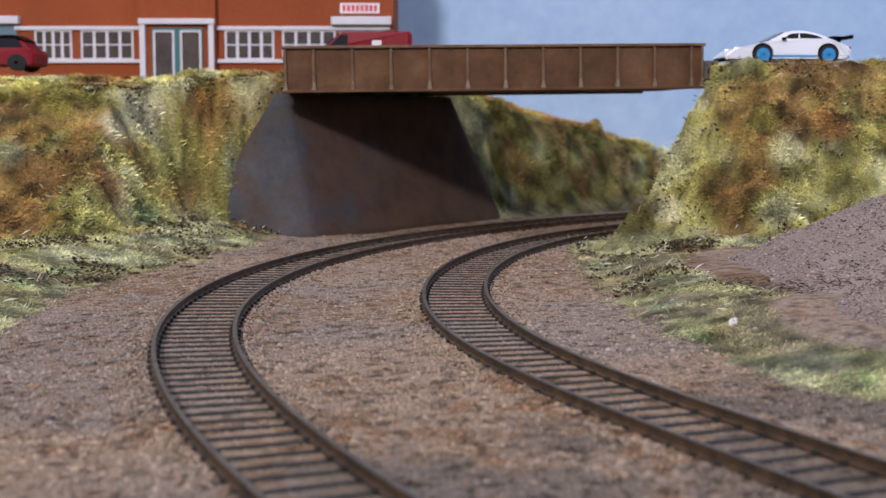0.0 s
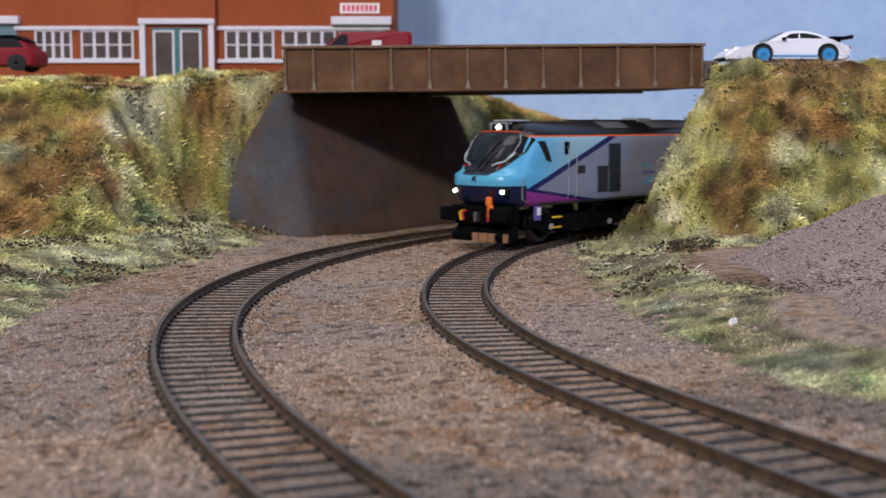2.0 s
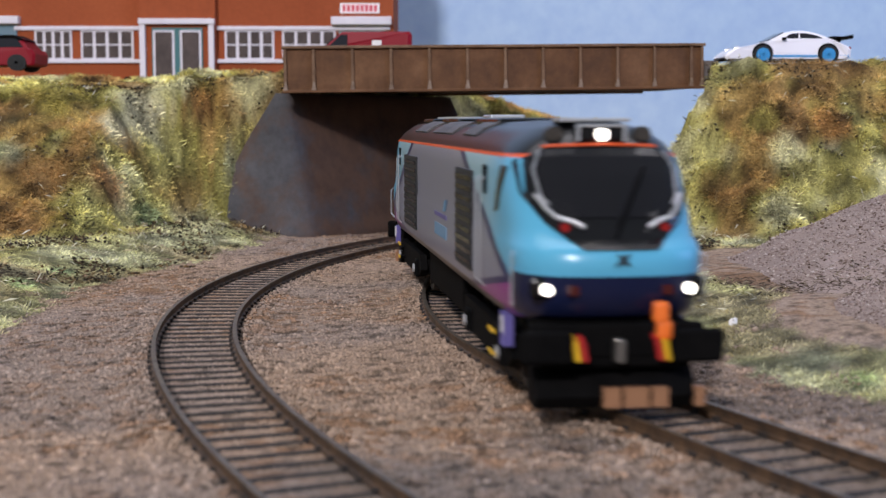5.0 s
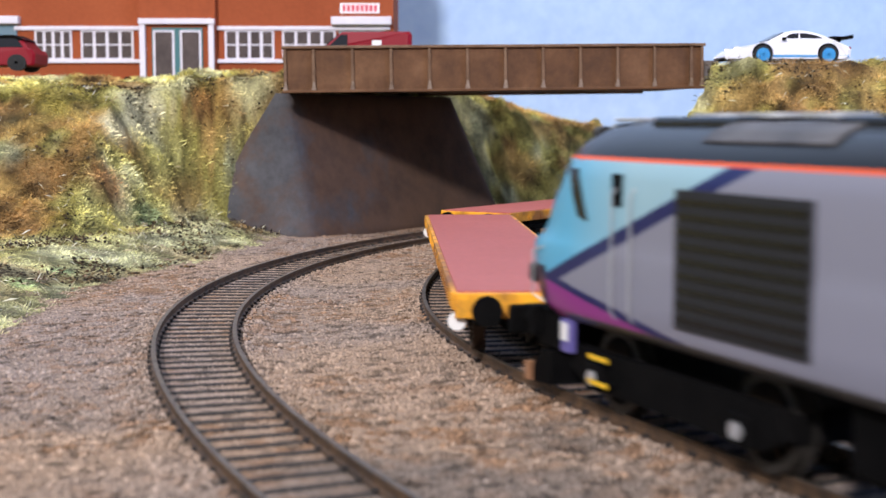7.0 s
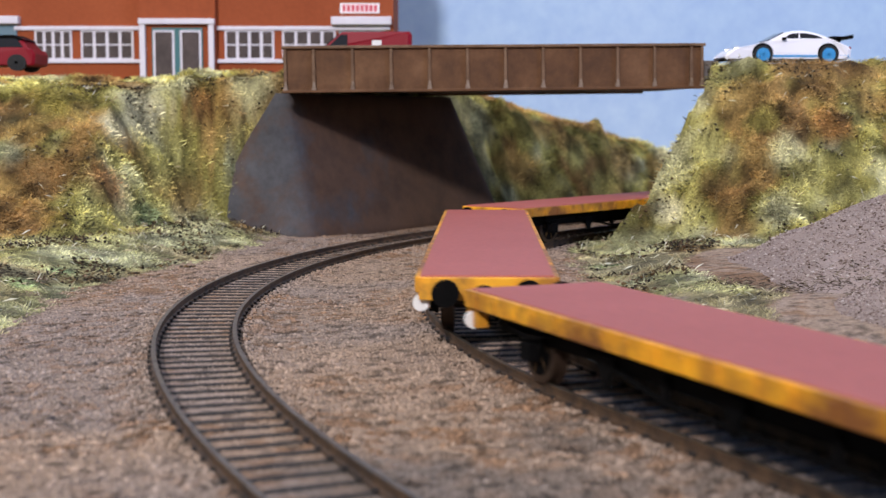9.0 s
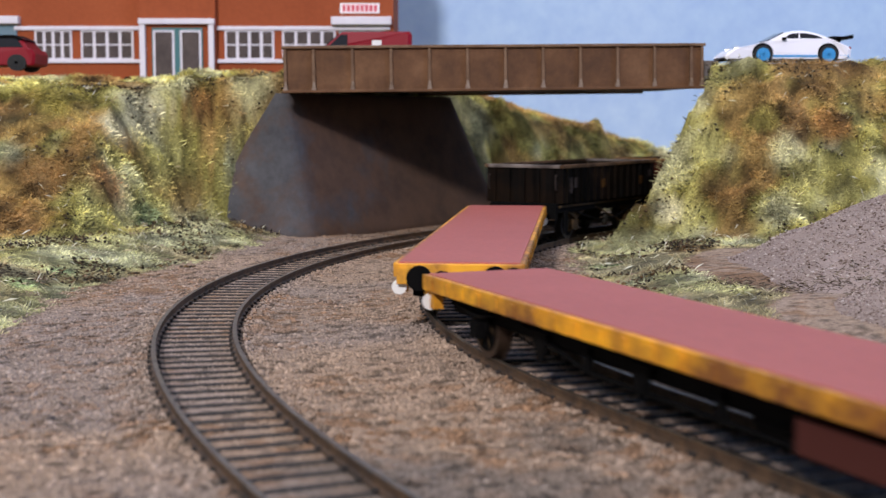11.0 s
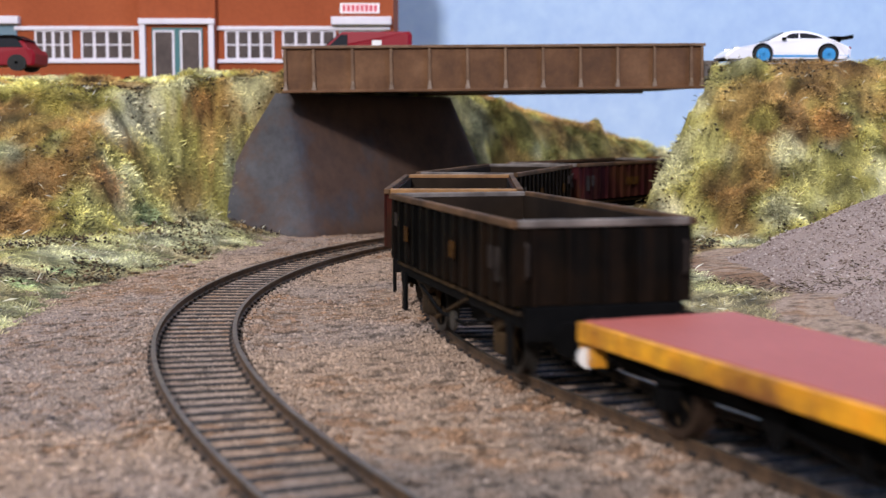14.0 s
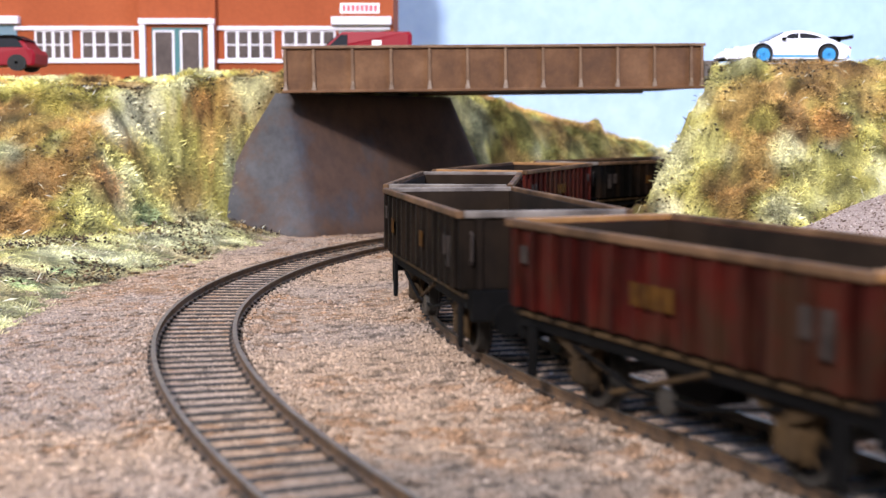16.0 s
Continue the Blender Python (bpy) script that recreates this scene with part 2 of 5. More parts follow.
def terrain(px, py):
    """Height of the ground, and how grassy it is (0 to 1)."""
    dl, dr = away(LEFT, px, py), away(RIGHT, px, py)
    # bank beside the outer track, in front of and behind the bridge
    past = smooth01((py - 574) / 32)
    toe = 93.0 - 47.0 * past
    wide = 24.0 + 10 * past
    crest = 63.5 + 3.0 * smooth01((px + 130) / 25) + 5.0 * smooth01((py - 592) / 30) * (px < 0) - 42.0 * np.clip((px - 5) / 150.0, 0, 1) * (py > 600)
    flank = (dl - toe) / wide
    front = (py - 486 + 4 * np.sin(px / 37.0)) / 90.0
    zl = crest * smooth01(np.minimum(flank, front)) * (dl > 0)
    zl += 7 * smooth01((dl - 48) / 40) * (dl > 0) * (1 - smooth01(np.minimum(flank, front)))
    # bank inside the inner track
    r = -dr
    frontr = (py - 512 + 0.16 * (px - 90) + 6 * np.sin(px / 17.0)) / 68.0
    flankr = (r - 25) / 32.0
    zr = 73.0 * smooth01(np.minimum(flankr, frontr)) * (r > 0)
    zr += 6 * smooth01((r - 34) / 40) * (r > 0) * (1 - smooth01(np.minimum(flankr, frontr)))
    bank = np.maximum(np.minimum(flank, front) * (dl > 0), np.minimum(flankr, frontr) * (r > 0))
    z = zl * (1 - smooth01((px - 400) / 120)) + zr * (1 - smooth01((px - 400) / 120))
    rough = lumps(px, py, 46, 3) * 4.6 + lumps(px, py, 17, 5) * 2.8 + lumps(px, py, 9, 7) * 1.1
    rough = rough * np.where(px < 0, 0.6, 1.0)
    z = z + rough * smooth01(bank * 3) * (1 - 0.7 * smooth01((bank - 0.95) * 8))
    z = z + lumps(px, py, 60, 8) * 0.5 * smooth01((np.minimum(abs(dl), abs(dr)) - 14) / 14)
    shelf = smooth01((px - 106) / 8) * smooth01((py - 564) / 12) * (px < 300) * smooth01((632 - py) / 14) * smooth01(flankr * 1.7) * (r > 0)
    z = z + (74.2 - z) * shelf * 0.95
    # edges of the verges: how far each reaches over the ballast
    left_edge = np.interp(py, [150, 303, 357, 406, 452, 499, 584], [-96, -99, -102, -102, -91, -80, -64])
    right_edge = np.interp(py, [150, 228, 257, 296, 347, 400, 452, 500], [128, 76, 57, 50, 44, 41, 42, 46])
    grass = np.maximum(smooth01((left_edge - px + 4 * lumps(px, py, 22, 2)) / 11) * (dl > 0),
                       smooth01((px - right_edge + 3.5 * lumps(px, py, 18, 4)) / 9) * (r > 0))
    grass = np.maximum(grass * np.clip(0.78 + 0.22 * lumps(px, py, 19, 12), 0, 1), smooth01(bank * 9))
    for cx, cy_, R, _ in HEAPS:
        grass = grass * np.maximum(smooth01((np.hypot(px - cx, py - cy_) - R * 0.95) / 7), (py > 470) * 1.0)
    # the ballast shoulder lies a little higher under the sleepers
    bed = np.minimum(abs(dl), abs(dr))
    z = z + 0.55 * smooth01((20 - bed) / 6.0)
    return z, grass


def lattice(P, size, seed):
    """Smooth random values 0 to 1 in space, one knot every size millimetres."""
    Q = P / size
    I = np.floor(Q).astype(np.int64)
    F = Q - I
    F = F * F * (3 - 2 * F)
    out = np.zeros(len(P))
    for c in itertools.product((0, 1), repeat=3):
        h = (I[:, 0] + c[0]) * 73856093 ^ (I[:, 1] + c[1]) * 19349663 ^ (I[:, 2] + c[2]) * 83492791 ^ seed * 2654435761
        h = (h ^ (h >> 13)) * 1274126177 & 0x7FFFFFFF
        v = ((h ^ (h >> 11)) % 10007) / 10006.0
        w = np.ones(len(P))
        for a in range(3):
            w = w * (F[:, a] if c[a] else 1 - F[:, a])
        out += v * w
    return out


def cloudy(P, size, seed, octaves=3):
    out, amp, tot = np.zeros(len(P)), 1.0, 0.0
    for k in range(octaves):
        out += amp * lattice(P, size / 2.03 ** k, seed + k)
        tot += amp
        amp *= 0.6
    return out / tot


HUES = {"rust": (0.40, 0.18, 0.062), "brown": (0.31, 0.18, 0.065), "ochre": (0.54, 0.35, 0.115), "olive": (0.38, 0.33, 0.085),
        "yellow_green": (0.66, 0.60, 0.20), "cream": (0.95, 0.87, 0.55), "mint": (0.50, 0.64, 0.31), "pale": (0.74, 0.70, 0.38),
        "grey_green": (0.40, 0.42, 0.27), "dark": (0.15, 0.13, 0.06), "green": (0.31, 0.40, 0.17)}
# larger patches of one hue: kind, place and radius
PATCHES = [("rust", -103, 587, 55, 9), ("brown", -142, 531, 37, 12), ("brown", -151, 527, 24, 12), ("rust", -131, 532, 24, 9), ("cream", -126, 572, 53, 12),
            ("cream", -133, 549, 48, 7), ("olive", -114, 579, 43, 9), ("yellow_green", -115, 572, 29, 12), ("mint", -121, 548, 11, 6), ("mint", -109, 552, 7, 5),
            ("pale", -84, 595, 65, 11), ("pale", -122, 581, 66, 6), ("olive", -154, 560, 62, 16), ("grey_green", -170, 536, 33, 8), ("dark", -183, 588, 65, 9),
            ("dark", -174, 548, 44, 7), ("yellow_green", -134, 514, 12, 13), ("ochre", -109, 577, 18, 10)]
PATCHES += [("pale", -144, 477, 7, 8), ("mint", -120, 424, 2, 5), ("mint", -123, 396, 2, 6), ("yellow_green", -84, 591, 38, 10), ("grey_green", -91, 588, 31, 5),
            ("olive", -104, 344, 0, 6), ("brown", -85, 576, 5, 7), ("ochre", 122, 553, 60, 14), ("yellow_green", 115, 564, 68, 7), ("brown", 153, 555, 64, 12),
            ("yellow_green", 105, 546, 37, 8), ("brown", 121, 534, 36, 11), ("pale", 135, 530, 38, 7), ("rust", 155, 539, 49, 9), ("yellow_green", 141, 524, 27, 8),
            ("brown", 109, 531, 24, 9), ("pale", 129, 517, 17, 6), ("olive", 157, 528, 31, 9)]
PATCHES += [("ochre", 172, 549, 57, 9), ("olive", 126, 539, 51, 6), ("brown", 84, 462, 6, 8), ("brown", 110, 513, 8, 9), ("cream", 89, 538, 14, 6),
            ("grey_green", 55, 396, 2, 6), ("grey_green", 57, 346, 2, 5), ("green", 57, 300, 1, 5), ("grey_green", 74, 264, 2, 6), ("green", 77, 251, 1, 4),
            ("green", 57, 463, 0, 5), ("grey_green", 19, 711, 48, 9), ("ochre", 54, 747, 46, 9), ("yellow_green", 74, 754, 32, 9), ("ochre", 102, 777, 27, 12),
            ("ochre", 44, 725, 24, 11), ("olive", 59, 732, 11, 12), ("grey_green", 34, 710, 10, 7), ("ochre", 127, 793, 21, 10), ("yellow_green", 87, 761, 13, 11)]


def turf_tone(P):
    """The colour of the grass at points P (millimetres): mottled, with the larger patches where they grow."""
    names = ("brown", "ochre", "olive", "yellow_green", "pale")
    v = np.clip((cloudy(P, 26, 3) - 0.5) * 3.4 + np.where(P[:, 0] > 0, 0.38, 0.60), 0, 0.999) * 4
    i = v.astype(int)
    H = np.array([HUES[n] for n in names])
    col = H[i] + (H[np.minimum(i + 1, 4)] - H[i]) * (v - i)[:, None]
    # the low verges are shorter, greener and duller than the banks
    low = 0.6 * smooth01((9 - P[:, 2]) / 4)[:, None]
    col = col * (1 - low) + np.array((0.45, 0.46, 0.29)) * low
    wob = (cloudy(P, 12, 9) - 0.5) * 1.5
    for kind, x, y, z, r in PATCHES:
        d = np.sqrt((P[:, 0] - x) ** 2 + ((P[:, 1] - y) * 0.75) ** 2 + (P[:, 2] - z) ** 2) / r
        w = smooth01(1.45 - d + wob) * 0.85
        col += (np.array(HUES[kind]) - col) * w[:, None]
    clump = np.clip((cloudy(P, 7.5, 21) - 0.5) * 3.2 + 0.95, 0.36, 1.5)
    fleck = np.where(cloudy(P, 3.2, 33, 2) < 0.28, 0.5, 1.0)
    return col * (clump * fleck)[:, None]


def grit_tone(P):
    """The colour of the ballast: pinkish sand with rusty speckles, greyer dirt in places."""
    n = len(P)
    col = np.tile((0.36, 0.26, 0.192), (n, 1))
    grey = smooth01((cloudy(P, 60, 51) - 0.50) * 5) * 0.45
    for x, y, r in ((-95, 330, 36), (-90, 270, 40), (48, 300, 14), (-25, 170, 25), (60, 450, 16)):
        grey = np.maximum(grey, 0.5 * smooth01(1.4 - np.hypot(P[:, 0] - x, P[:, 1] - y) / r + (cloudy(P, 14, 57) - 0.5) * 1.2))
    col += (np.array((0.275, 0.235, 0.22)) - col) * grey[:, None]
    # darker grey-brown patches near the inner line
    dark_patches = np.zeros(n)
    for x, y, r in ((10, 186, 22), (84, 226, 36), (58, 178, 34), (30, 150, 30)):
        dark_patches = np.maximum(dark_patches, smooth01(1.5 - np.hypot(P[:, 0] - x, P[:, 1] - y) / r + (cloudy(P, 16, 57) - 0.5) * 2.6))
    col += (np.array((0.15, 0.125, 0.11)) - col) * (0.7 * dark_patches)[:, None]
    for x, y, r in ((88, 500, 28), (86, 372, 20), (72, 430, 14)):
        earth = smooth01(1.4 - np.hypot(P[:, 0] - x, P[:, 1] - y) / r + (cloudy(P, 14, 97) - 0.5) * 1.4)
        col += (np.array((0.21, 0.125, 0.075)) - col) * (0.85 * earth)[:, None]
    rust = smooth01((cloudy(P, 40, 61) - 0.40) * 5) * smooth01((cloudy(P, 2.6, 67, 2) - 0.50) * 8) * (1 - 0.8 * np.maximum(grey, dark_patches))
    col += (np.array((0.25, 0.135, 0.07)) - col) * (rust * 0.8)[:, None]
    dark = smooth01((cloudy(P, 1.9, 71, 2) - 0.60) * 10)
    light = smooth01((cloudy(P, 1.5, 83, 2) - 0.68) * 9)
    return col * (1.03 - 0.62 * dark + 0.25 * light)[:, None]


def keep_tone(me, col):
    at = me.color_attributes.new("tone", "FLOAT_COLOR", "POINT")
    at.data.foreach_set("color", np.concatenate([col, np.ones((len(col), 1))], 1).astype(np.float32).ravel())


def toned(name, rough=0.9, spec=0.2, spread=0.3, grain=0.0):
    """Takes the tone that its points carry; each loose piece, or each grain, a little lighter or darker."""
    m = mat(name, (0.3, 0.25, 0.2), rough, 0, spec)
    a = nd(m, "ShaderNodeAttribute")
    a.attribute_name = "tone"
    col = a.outputs["Color"]
    if grain:
        fine = noise_out(m, grain, 3, 0.7)
        col = mix(m, 1.0, col, ramp(m, fine, [(0.28, (0.45, 0.43, 0.42)), (0.5, (0.98, 0.98, 0.98)), (0.74, (1.5, 1.5, 1.5))]), "MULTIPLY")
        bump(m, fine, 0.0012, 0.9)
    else:
        v = nd(m, "ShaderNodeNewGeometry").outputs["Random Per Island"]
        lo, hi = 1 - spread * 1.5, 1 + spread * 1.5
        col = mix(m, 1.0, col, ramp(m, v, [(0.0, (lo, lo, lo)), (0.5, (1, 1, 1)), (1.0, (hi, hi, hi))]), "MULTIPLY")
    ln(m, col, m.node_tree.nodes["Principled BSDF"].inputs["Base Color"])
    return m


def grid_sheet(name, xs, ys, material):
    PX, PY = np.meshgrid(xs, ys)
    Z, Gm = terrain(PX, PY)
    nx, ny = len(xs), len(ys)
    co = np.stack([PX, PY, Z], -1).reshape(-1, 3) * U
    i = np.arange((ny - 1) * nx).reshape(ny - 1, nx)[:, :-1].ravel()
    faces = np.stack([i, i + 1, i + nx + 1, i + nx], 1)
    me = bpy.data.meshes.new(name)
    me.from_pydata(co.tolist(), [], faces.tolist())
    P = np.stack([PX, PY, Z], -1).reshape(-1, 3)
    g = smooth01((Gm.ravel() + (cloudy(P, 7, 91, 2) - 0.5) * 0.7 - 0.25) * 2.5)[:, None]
    # turf below the blades is toned down: shade between fibres put into colour
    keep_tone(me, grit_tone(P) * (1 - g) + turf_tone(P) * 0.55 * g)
    me.materials.append(material)
    me.polygons.foreach_set("use_smooth", [True] * len(me.polygons))
    return new(name, me)


M["ground"] = toned("baseboard_cover", 0.95, grain=900)
xs = np.concatenate([np.arange(-1500, -300, 60), np.arange(-300, 330, 2.2), np.arange(330, 700, 15), np.arange(700, 2200, 60)])
ys = np.concatenate([np.arange(-1320, 60, 60), np.arange(60, 860, 2.2), np.arange(860, 960, 20)])
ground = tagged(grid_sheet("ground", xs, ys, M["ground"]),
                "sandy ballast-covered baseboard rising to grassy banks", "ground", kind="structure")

# painted sky board behind everything
sky = worn("painted_sky", [(0.3, (0.37, 0.52, 0.75)), (0.7, (0.46, 0.59, 0.79))], 3, 0.9, fine=30, relief=0.00005)
tagged(part("backdrop", bx(-1500, 2150, 940, 955, -20, 900), sky), "pale blue painted sky backscene board", "backdrop", kind="structure")

# ---- track ----


def rail_mesh(track, off, s0, s1):
    prof = [(-0.7, 0.3), (0.7, 0.3), (0.7, 0.75), (0.22, 1.0), (0.22, 1.9), (0.46, 2.1), (0.46, 2.6), (-0.46, 2.6), (-0.46, 2.1), (-0.22, 1.9), (-0.22, 1.0), (-0.7, 0.75)]
    bm = bmesh.new()
    rings = []
    for s in np.arange(s0, s1, 5.0):
        x, y, t = on(track, s)
        rings.append([bm.verts.new((x + (off + a) * math.cos(t), y - (off + a) * math.sin(t), RAIL_TOP - 2.6 + h)) for a, h in prof])
    n = len(prof)
    for a, b in zip(rings, rings[1:]):
        for i in range(n):
            f = bm.faces.new((a[i], a[(i + 1) % n], b[(i + 1) % n], b[i]))
            f.material_index = 1 if i == 6 else 0
    bm.faces.new(rings[0])
    bm.faces.new(rings[-1][::-1])
    bmesh.ops.recalc_face_normals(bm, faces=bm.faces)
    return bm


def build_track(name, track, s0, s1, label):
    root = thing(name, label, "railway track", "model railway tracks")
    for off in (-GAUGE / 2, GAUGE / 2):
        r = part("rail", rail_mesh(track, off, s0, s1), "rail_side", root, "dull steel rail with brown rusty sides")
        r.data.materials.append(M["rail_top"])
    rng = random.Random(5)
    protos = []
    for i in range(4):
        bm = bx(-10.9, 12.4, -0.9, 0.9, -1.2, 0.82, bev=0.15)
        for v in bm.verts:
            v.co.x += rng.uniform(-0.12, 0.12)
            v.co.z += rng.uniform(-0.06, 0.06)
        for v in bm.verts:
            v.co *= U
        me = bpy.data.meshes.new("sleeper")
        bm.to_mesh(me)
        bm.free()
        me.materials.append(M["sleeper"])
        protos.append(me)
    chairs = bmesh.new()
    s = max(s0, -420) + 3
    while s < min(s1, 560):
        x, y, t = on(track, s)
        ob = new("sleeper", protos[rng.randrange(4)])
        ob.parent = root
        ob.matrix_basis = mm(x, y, 0.0, 0, 0, -math.degrees(t) + rng.uniform(-1.2, 1.2))
        for off in (-GAUGE / 2, GAUGE / 2):
            for e in (-1, 1):
                b = bmesh.ops.create_cube(chairs, size=1.0)["verts"]
                q = Matrix.Translation((x + (off + e * 0.85) * math.cos(t), y - (off + e * 0.85) * math.sin(t), 1.0)) @ Matrix.Rotation(-t, 4, "Z")
                for v in b:
                    v.co = q @ Vector((v.co.x * 0.9, v.co.y * 1.3, v.co.z * 0.7))
        s += 6.35
    tagged(part("rail_fastening", chairs, "sleeper", root), kind="stuff")
    return root


build_track("outer_track", LEFT, -228, 620, "curved model railway track with dark sleepers on ballast")
build_track("inner_track", RIGHT, -1400, 2200, "curved model railway track the train runs on")

# ---- bridge ----


def hull_block(base, top, z0, z1, rings=10):
    """A battered block between two outlines, with softly uneven sides."""
    def chaikin(p):
        for _ in range(2):
            p = [q for i in range(len(p)) for q in (Vector(p[i]).lerp(Vector(p[(i + 1) % len(p)]), 0.25), Vector(p[i]).lerp(Vector(p[(i + 1) % len(p)]), 0.75))]
        return p
    base, top = chaikin(base), chaikin(top)
    bm = bmesh.new()
    rows = []
    for j in range(rings + 1):
        f = j / rings
        row = []
        n = len(base)
        for i in range(n):
            a0, a1 = Vector(base[i]), Vector(base[(i + 1) % n])
            b0, b1 = Vector(top[i]), Vector(top[(i + 1) % n])
            for k in range(2):
                g = k / 2
                p = (a0.lerp(a1, g)).lerp(b0.lerp(b1, g), f)
                w = noise.noise((p.x * 0.03, p.y * 0.03, f * 2)) * 1.2 * (1 - f)
                row.append(bm.verts.new((p.x + w, p.y + w, z0 + (z1 - z0) * f)))
        rows.append(row)
    for a, b in zip(rows, rows[1:]):
        for i in range(len(a)):
            bm.faces.new((a[i], a[(i + 1) % len(a)], b[(i + 1) % len(a)], b[i]))
    bm.faces.new(rows[-1])
    bm.faces.new(rows[0][::-1])
    bmesh.ops.recalc_face_normals(bm, faces=bm.faces)
    return bm


bridge = thing("girder_bridge", "rusty brown plate girder road bridge on sloping grey abutment", "bridge")
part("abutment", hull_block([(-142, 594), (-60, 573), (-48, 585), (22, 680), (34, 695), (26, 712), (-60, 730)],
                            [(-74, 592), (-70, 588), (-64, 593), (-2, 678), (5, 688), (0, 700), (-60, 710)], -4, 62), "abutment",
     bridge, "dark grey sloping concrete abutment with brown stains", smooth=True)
part("abutment", hull_block([(136, 600), (160, 600), (190, 690), (166, 700)], [(138, 600), (160, 600), (190, 690), (168, 700)], 5, 62), "concrete", bridge)
# girders and deck climb a little and swing away towards the far bank
SWING = mm(-67.2, 574, 61.9, 0, -0.76, 6.6)
part("road_deck", bx(2, 190, 4, 104, 0.8, 12), "concrete", bridge, "flat road deck between the girders", at=SWING)
for y0 in (0, 104):
    part("girder", bx(0.3, 181.7, y0, y0 + 3.2, 0.6, 18.4, bev=0.2), "rust", bridge, "rusty riveted plate girder", at=SWING)
    part("top_flange", bx(-0.4, 182.4, y0 - 1.7, y0 + 4.8, 18.2, 19.4, bev=0.25), "rust_light", bridge, "rubbed top flange", at=SWING)
    part("bottom_flange", bx(-0.4, 182.4, y0 - 1.7, y0 + 4.8, -0.2, 0.9, bev=0.25), "rust", bridge, at=SWING)
    for x in [12.9 + i * 16.33 for i in range(11)] + [1.0, 181.0]:
        part("stiffener", prism([(x - 0.7, 0.9), (x + 0.7, 0.9), (x + 0.5, 18.2), (x - 0.5, 18.2)], y0 - 1.3, y0 + 4.4), "rust_light", bridge, at=SWING)
        part("gusset", prism([(x - 1.0, 0.9), (x + 1.0, 0.9), (x + 0.4, 4.4), (x - 0.4, 4.4)], y0 - 1.6, y0 - 0.1), "rust_rub", bridge, "pale rubbed gusset", at=SWING)
    for j in range(2):
        rivets = bmesh.new()
        for k in range(60):
            cyl(rivets, (3 + k * 3.0, y0 - 0.1, 2.4 + j * 14.4), "y", 0.28, 0.5, seg=6)
        tagged(part("rivet_row", rivets, "rust", bridge, at=SWING), kind="stuff")

# ---- brick works building behind the left bank ----


def building():
    B = thing("works_building", "orange brick works building with white window bands", "building", at=mm(0, 800, 64.8))
    part("wall", bx(-330, -29, 0, 90, 0, 120), "brick", B, "plain orange brick wall")
    part("wall", bx(-176, -132, -6, 0, 0, 120), "brick", B, "projecting brick entrance bay")
    for x0, x1 in ((-250, -176), (-132, -31)):
        part("lintel_band", bx(x0, x1, -2.0, 0.4, 38.0, 40.3, bev=0.3), "white", B, "white painted lintel band")
    for x0, x1 in ((-250, -176), (-132, -85)):
        part("sill_band", bx(x0, x1, -2.2, 0.4, 19.0, 21.2, bev=0.3), "white", B, "white painted sill band")
    for x0, x1 in ((-250 + 12, -217), (-211, -181), (-127, -99), (-93.5, -63)):
        w = part("window", bx(x0 - 0.4, x1 + 0.4, -0.9, -0.1, 21.2, 38.0), "white", B, "white framed multi-pane window")
        n = 4
        step = (x1 - x0) / n
        for i in range(n):
            for j in range(2):
                part("pane", bx(x0 + i * step + 0.9, x0 + (i + 1) * step - 0.9, -1.1, -0.5, 22.0 + j * 8.0, 29.1 + j * 8.0), "window_dark", w)
    # entrance: white surround, teal double doors
    part("door_surround", bx(-175.5, -172.2, -9, -5.8, 0, 44, bev=0.3), "white", B)
    part("door_surround", bx(-135.6, -132.5, -9, -5.8, 0, 44, bev=0.3), "white", B)
    part("door_surround", bx(-176, -132, -9.6, -5.8, 41.0, 44.2, bev=0.3), "white", B)
    d = part("door", bx(-168.6, -139.2, -7.0, -5.9, 0, 39), "teal", B, "dark teal glazed double door")
    for x0 in (-167.8, -152.2):
        part("door_frame", bx(x0, x0 + 12.3, -7.8, -6.9, 0, 37.6), "white", d)
        part("pane", bx(x0 + 1.3, x0 + 11.0, -8.1, -7.6, 1, 36.4), "window_dark", d)
    # loading door with white hood and pink sign
    part("shutter", bx(-61, -34, -0.8, -0.1, 0, 44), "shutter", B, "grey roller shutter")
    part("hood", bx(-65, -30.0, -6, 0.2, 40.8, 45.6, bev=0.6), "white", B, "white hood over the loading door")
    s = part("sign", bx(-60, -37, -0.9, 0.1, 47.8, 53.6), "sign_text", B, "pale pink name board")
    for i in range(8):
        part("lettering", bx(-58.5 + i * 2.6, -56.6 + i * 2.6, -1.1, -0.8, 48.8, 52.6), "sign_red", s)
    part("lintel", bx(-290, -246.5, -5, 0.2, 41.5, 46, bev=0.4), "white", B)
    part("side_window", bx(-290, -248.5, -1.2, -0.2, 24, 41), "sky_glass", B, "pale blue glazed side opening")
    return B


building()

# ---- road vehicles ----


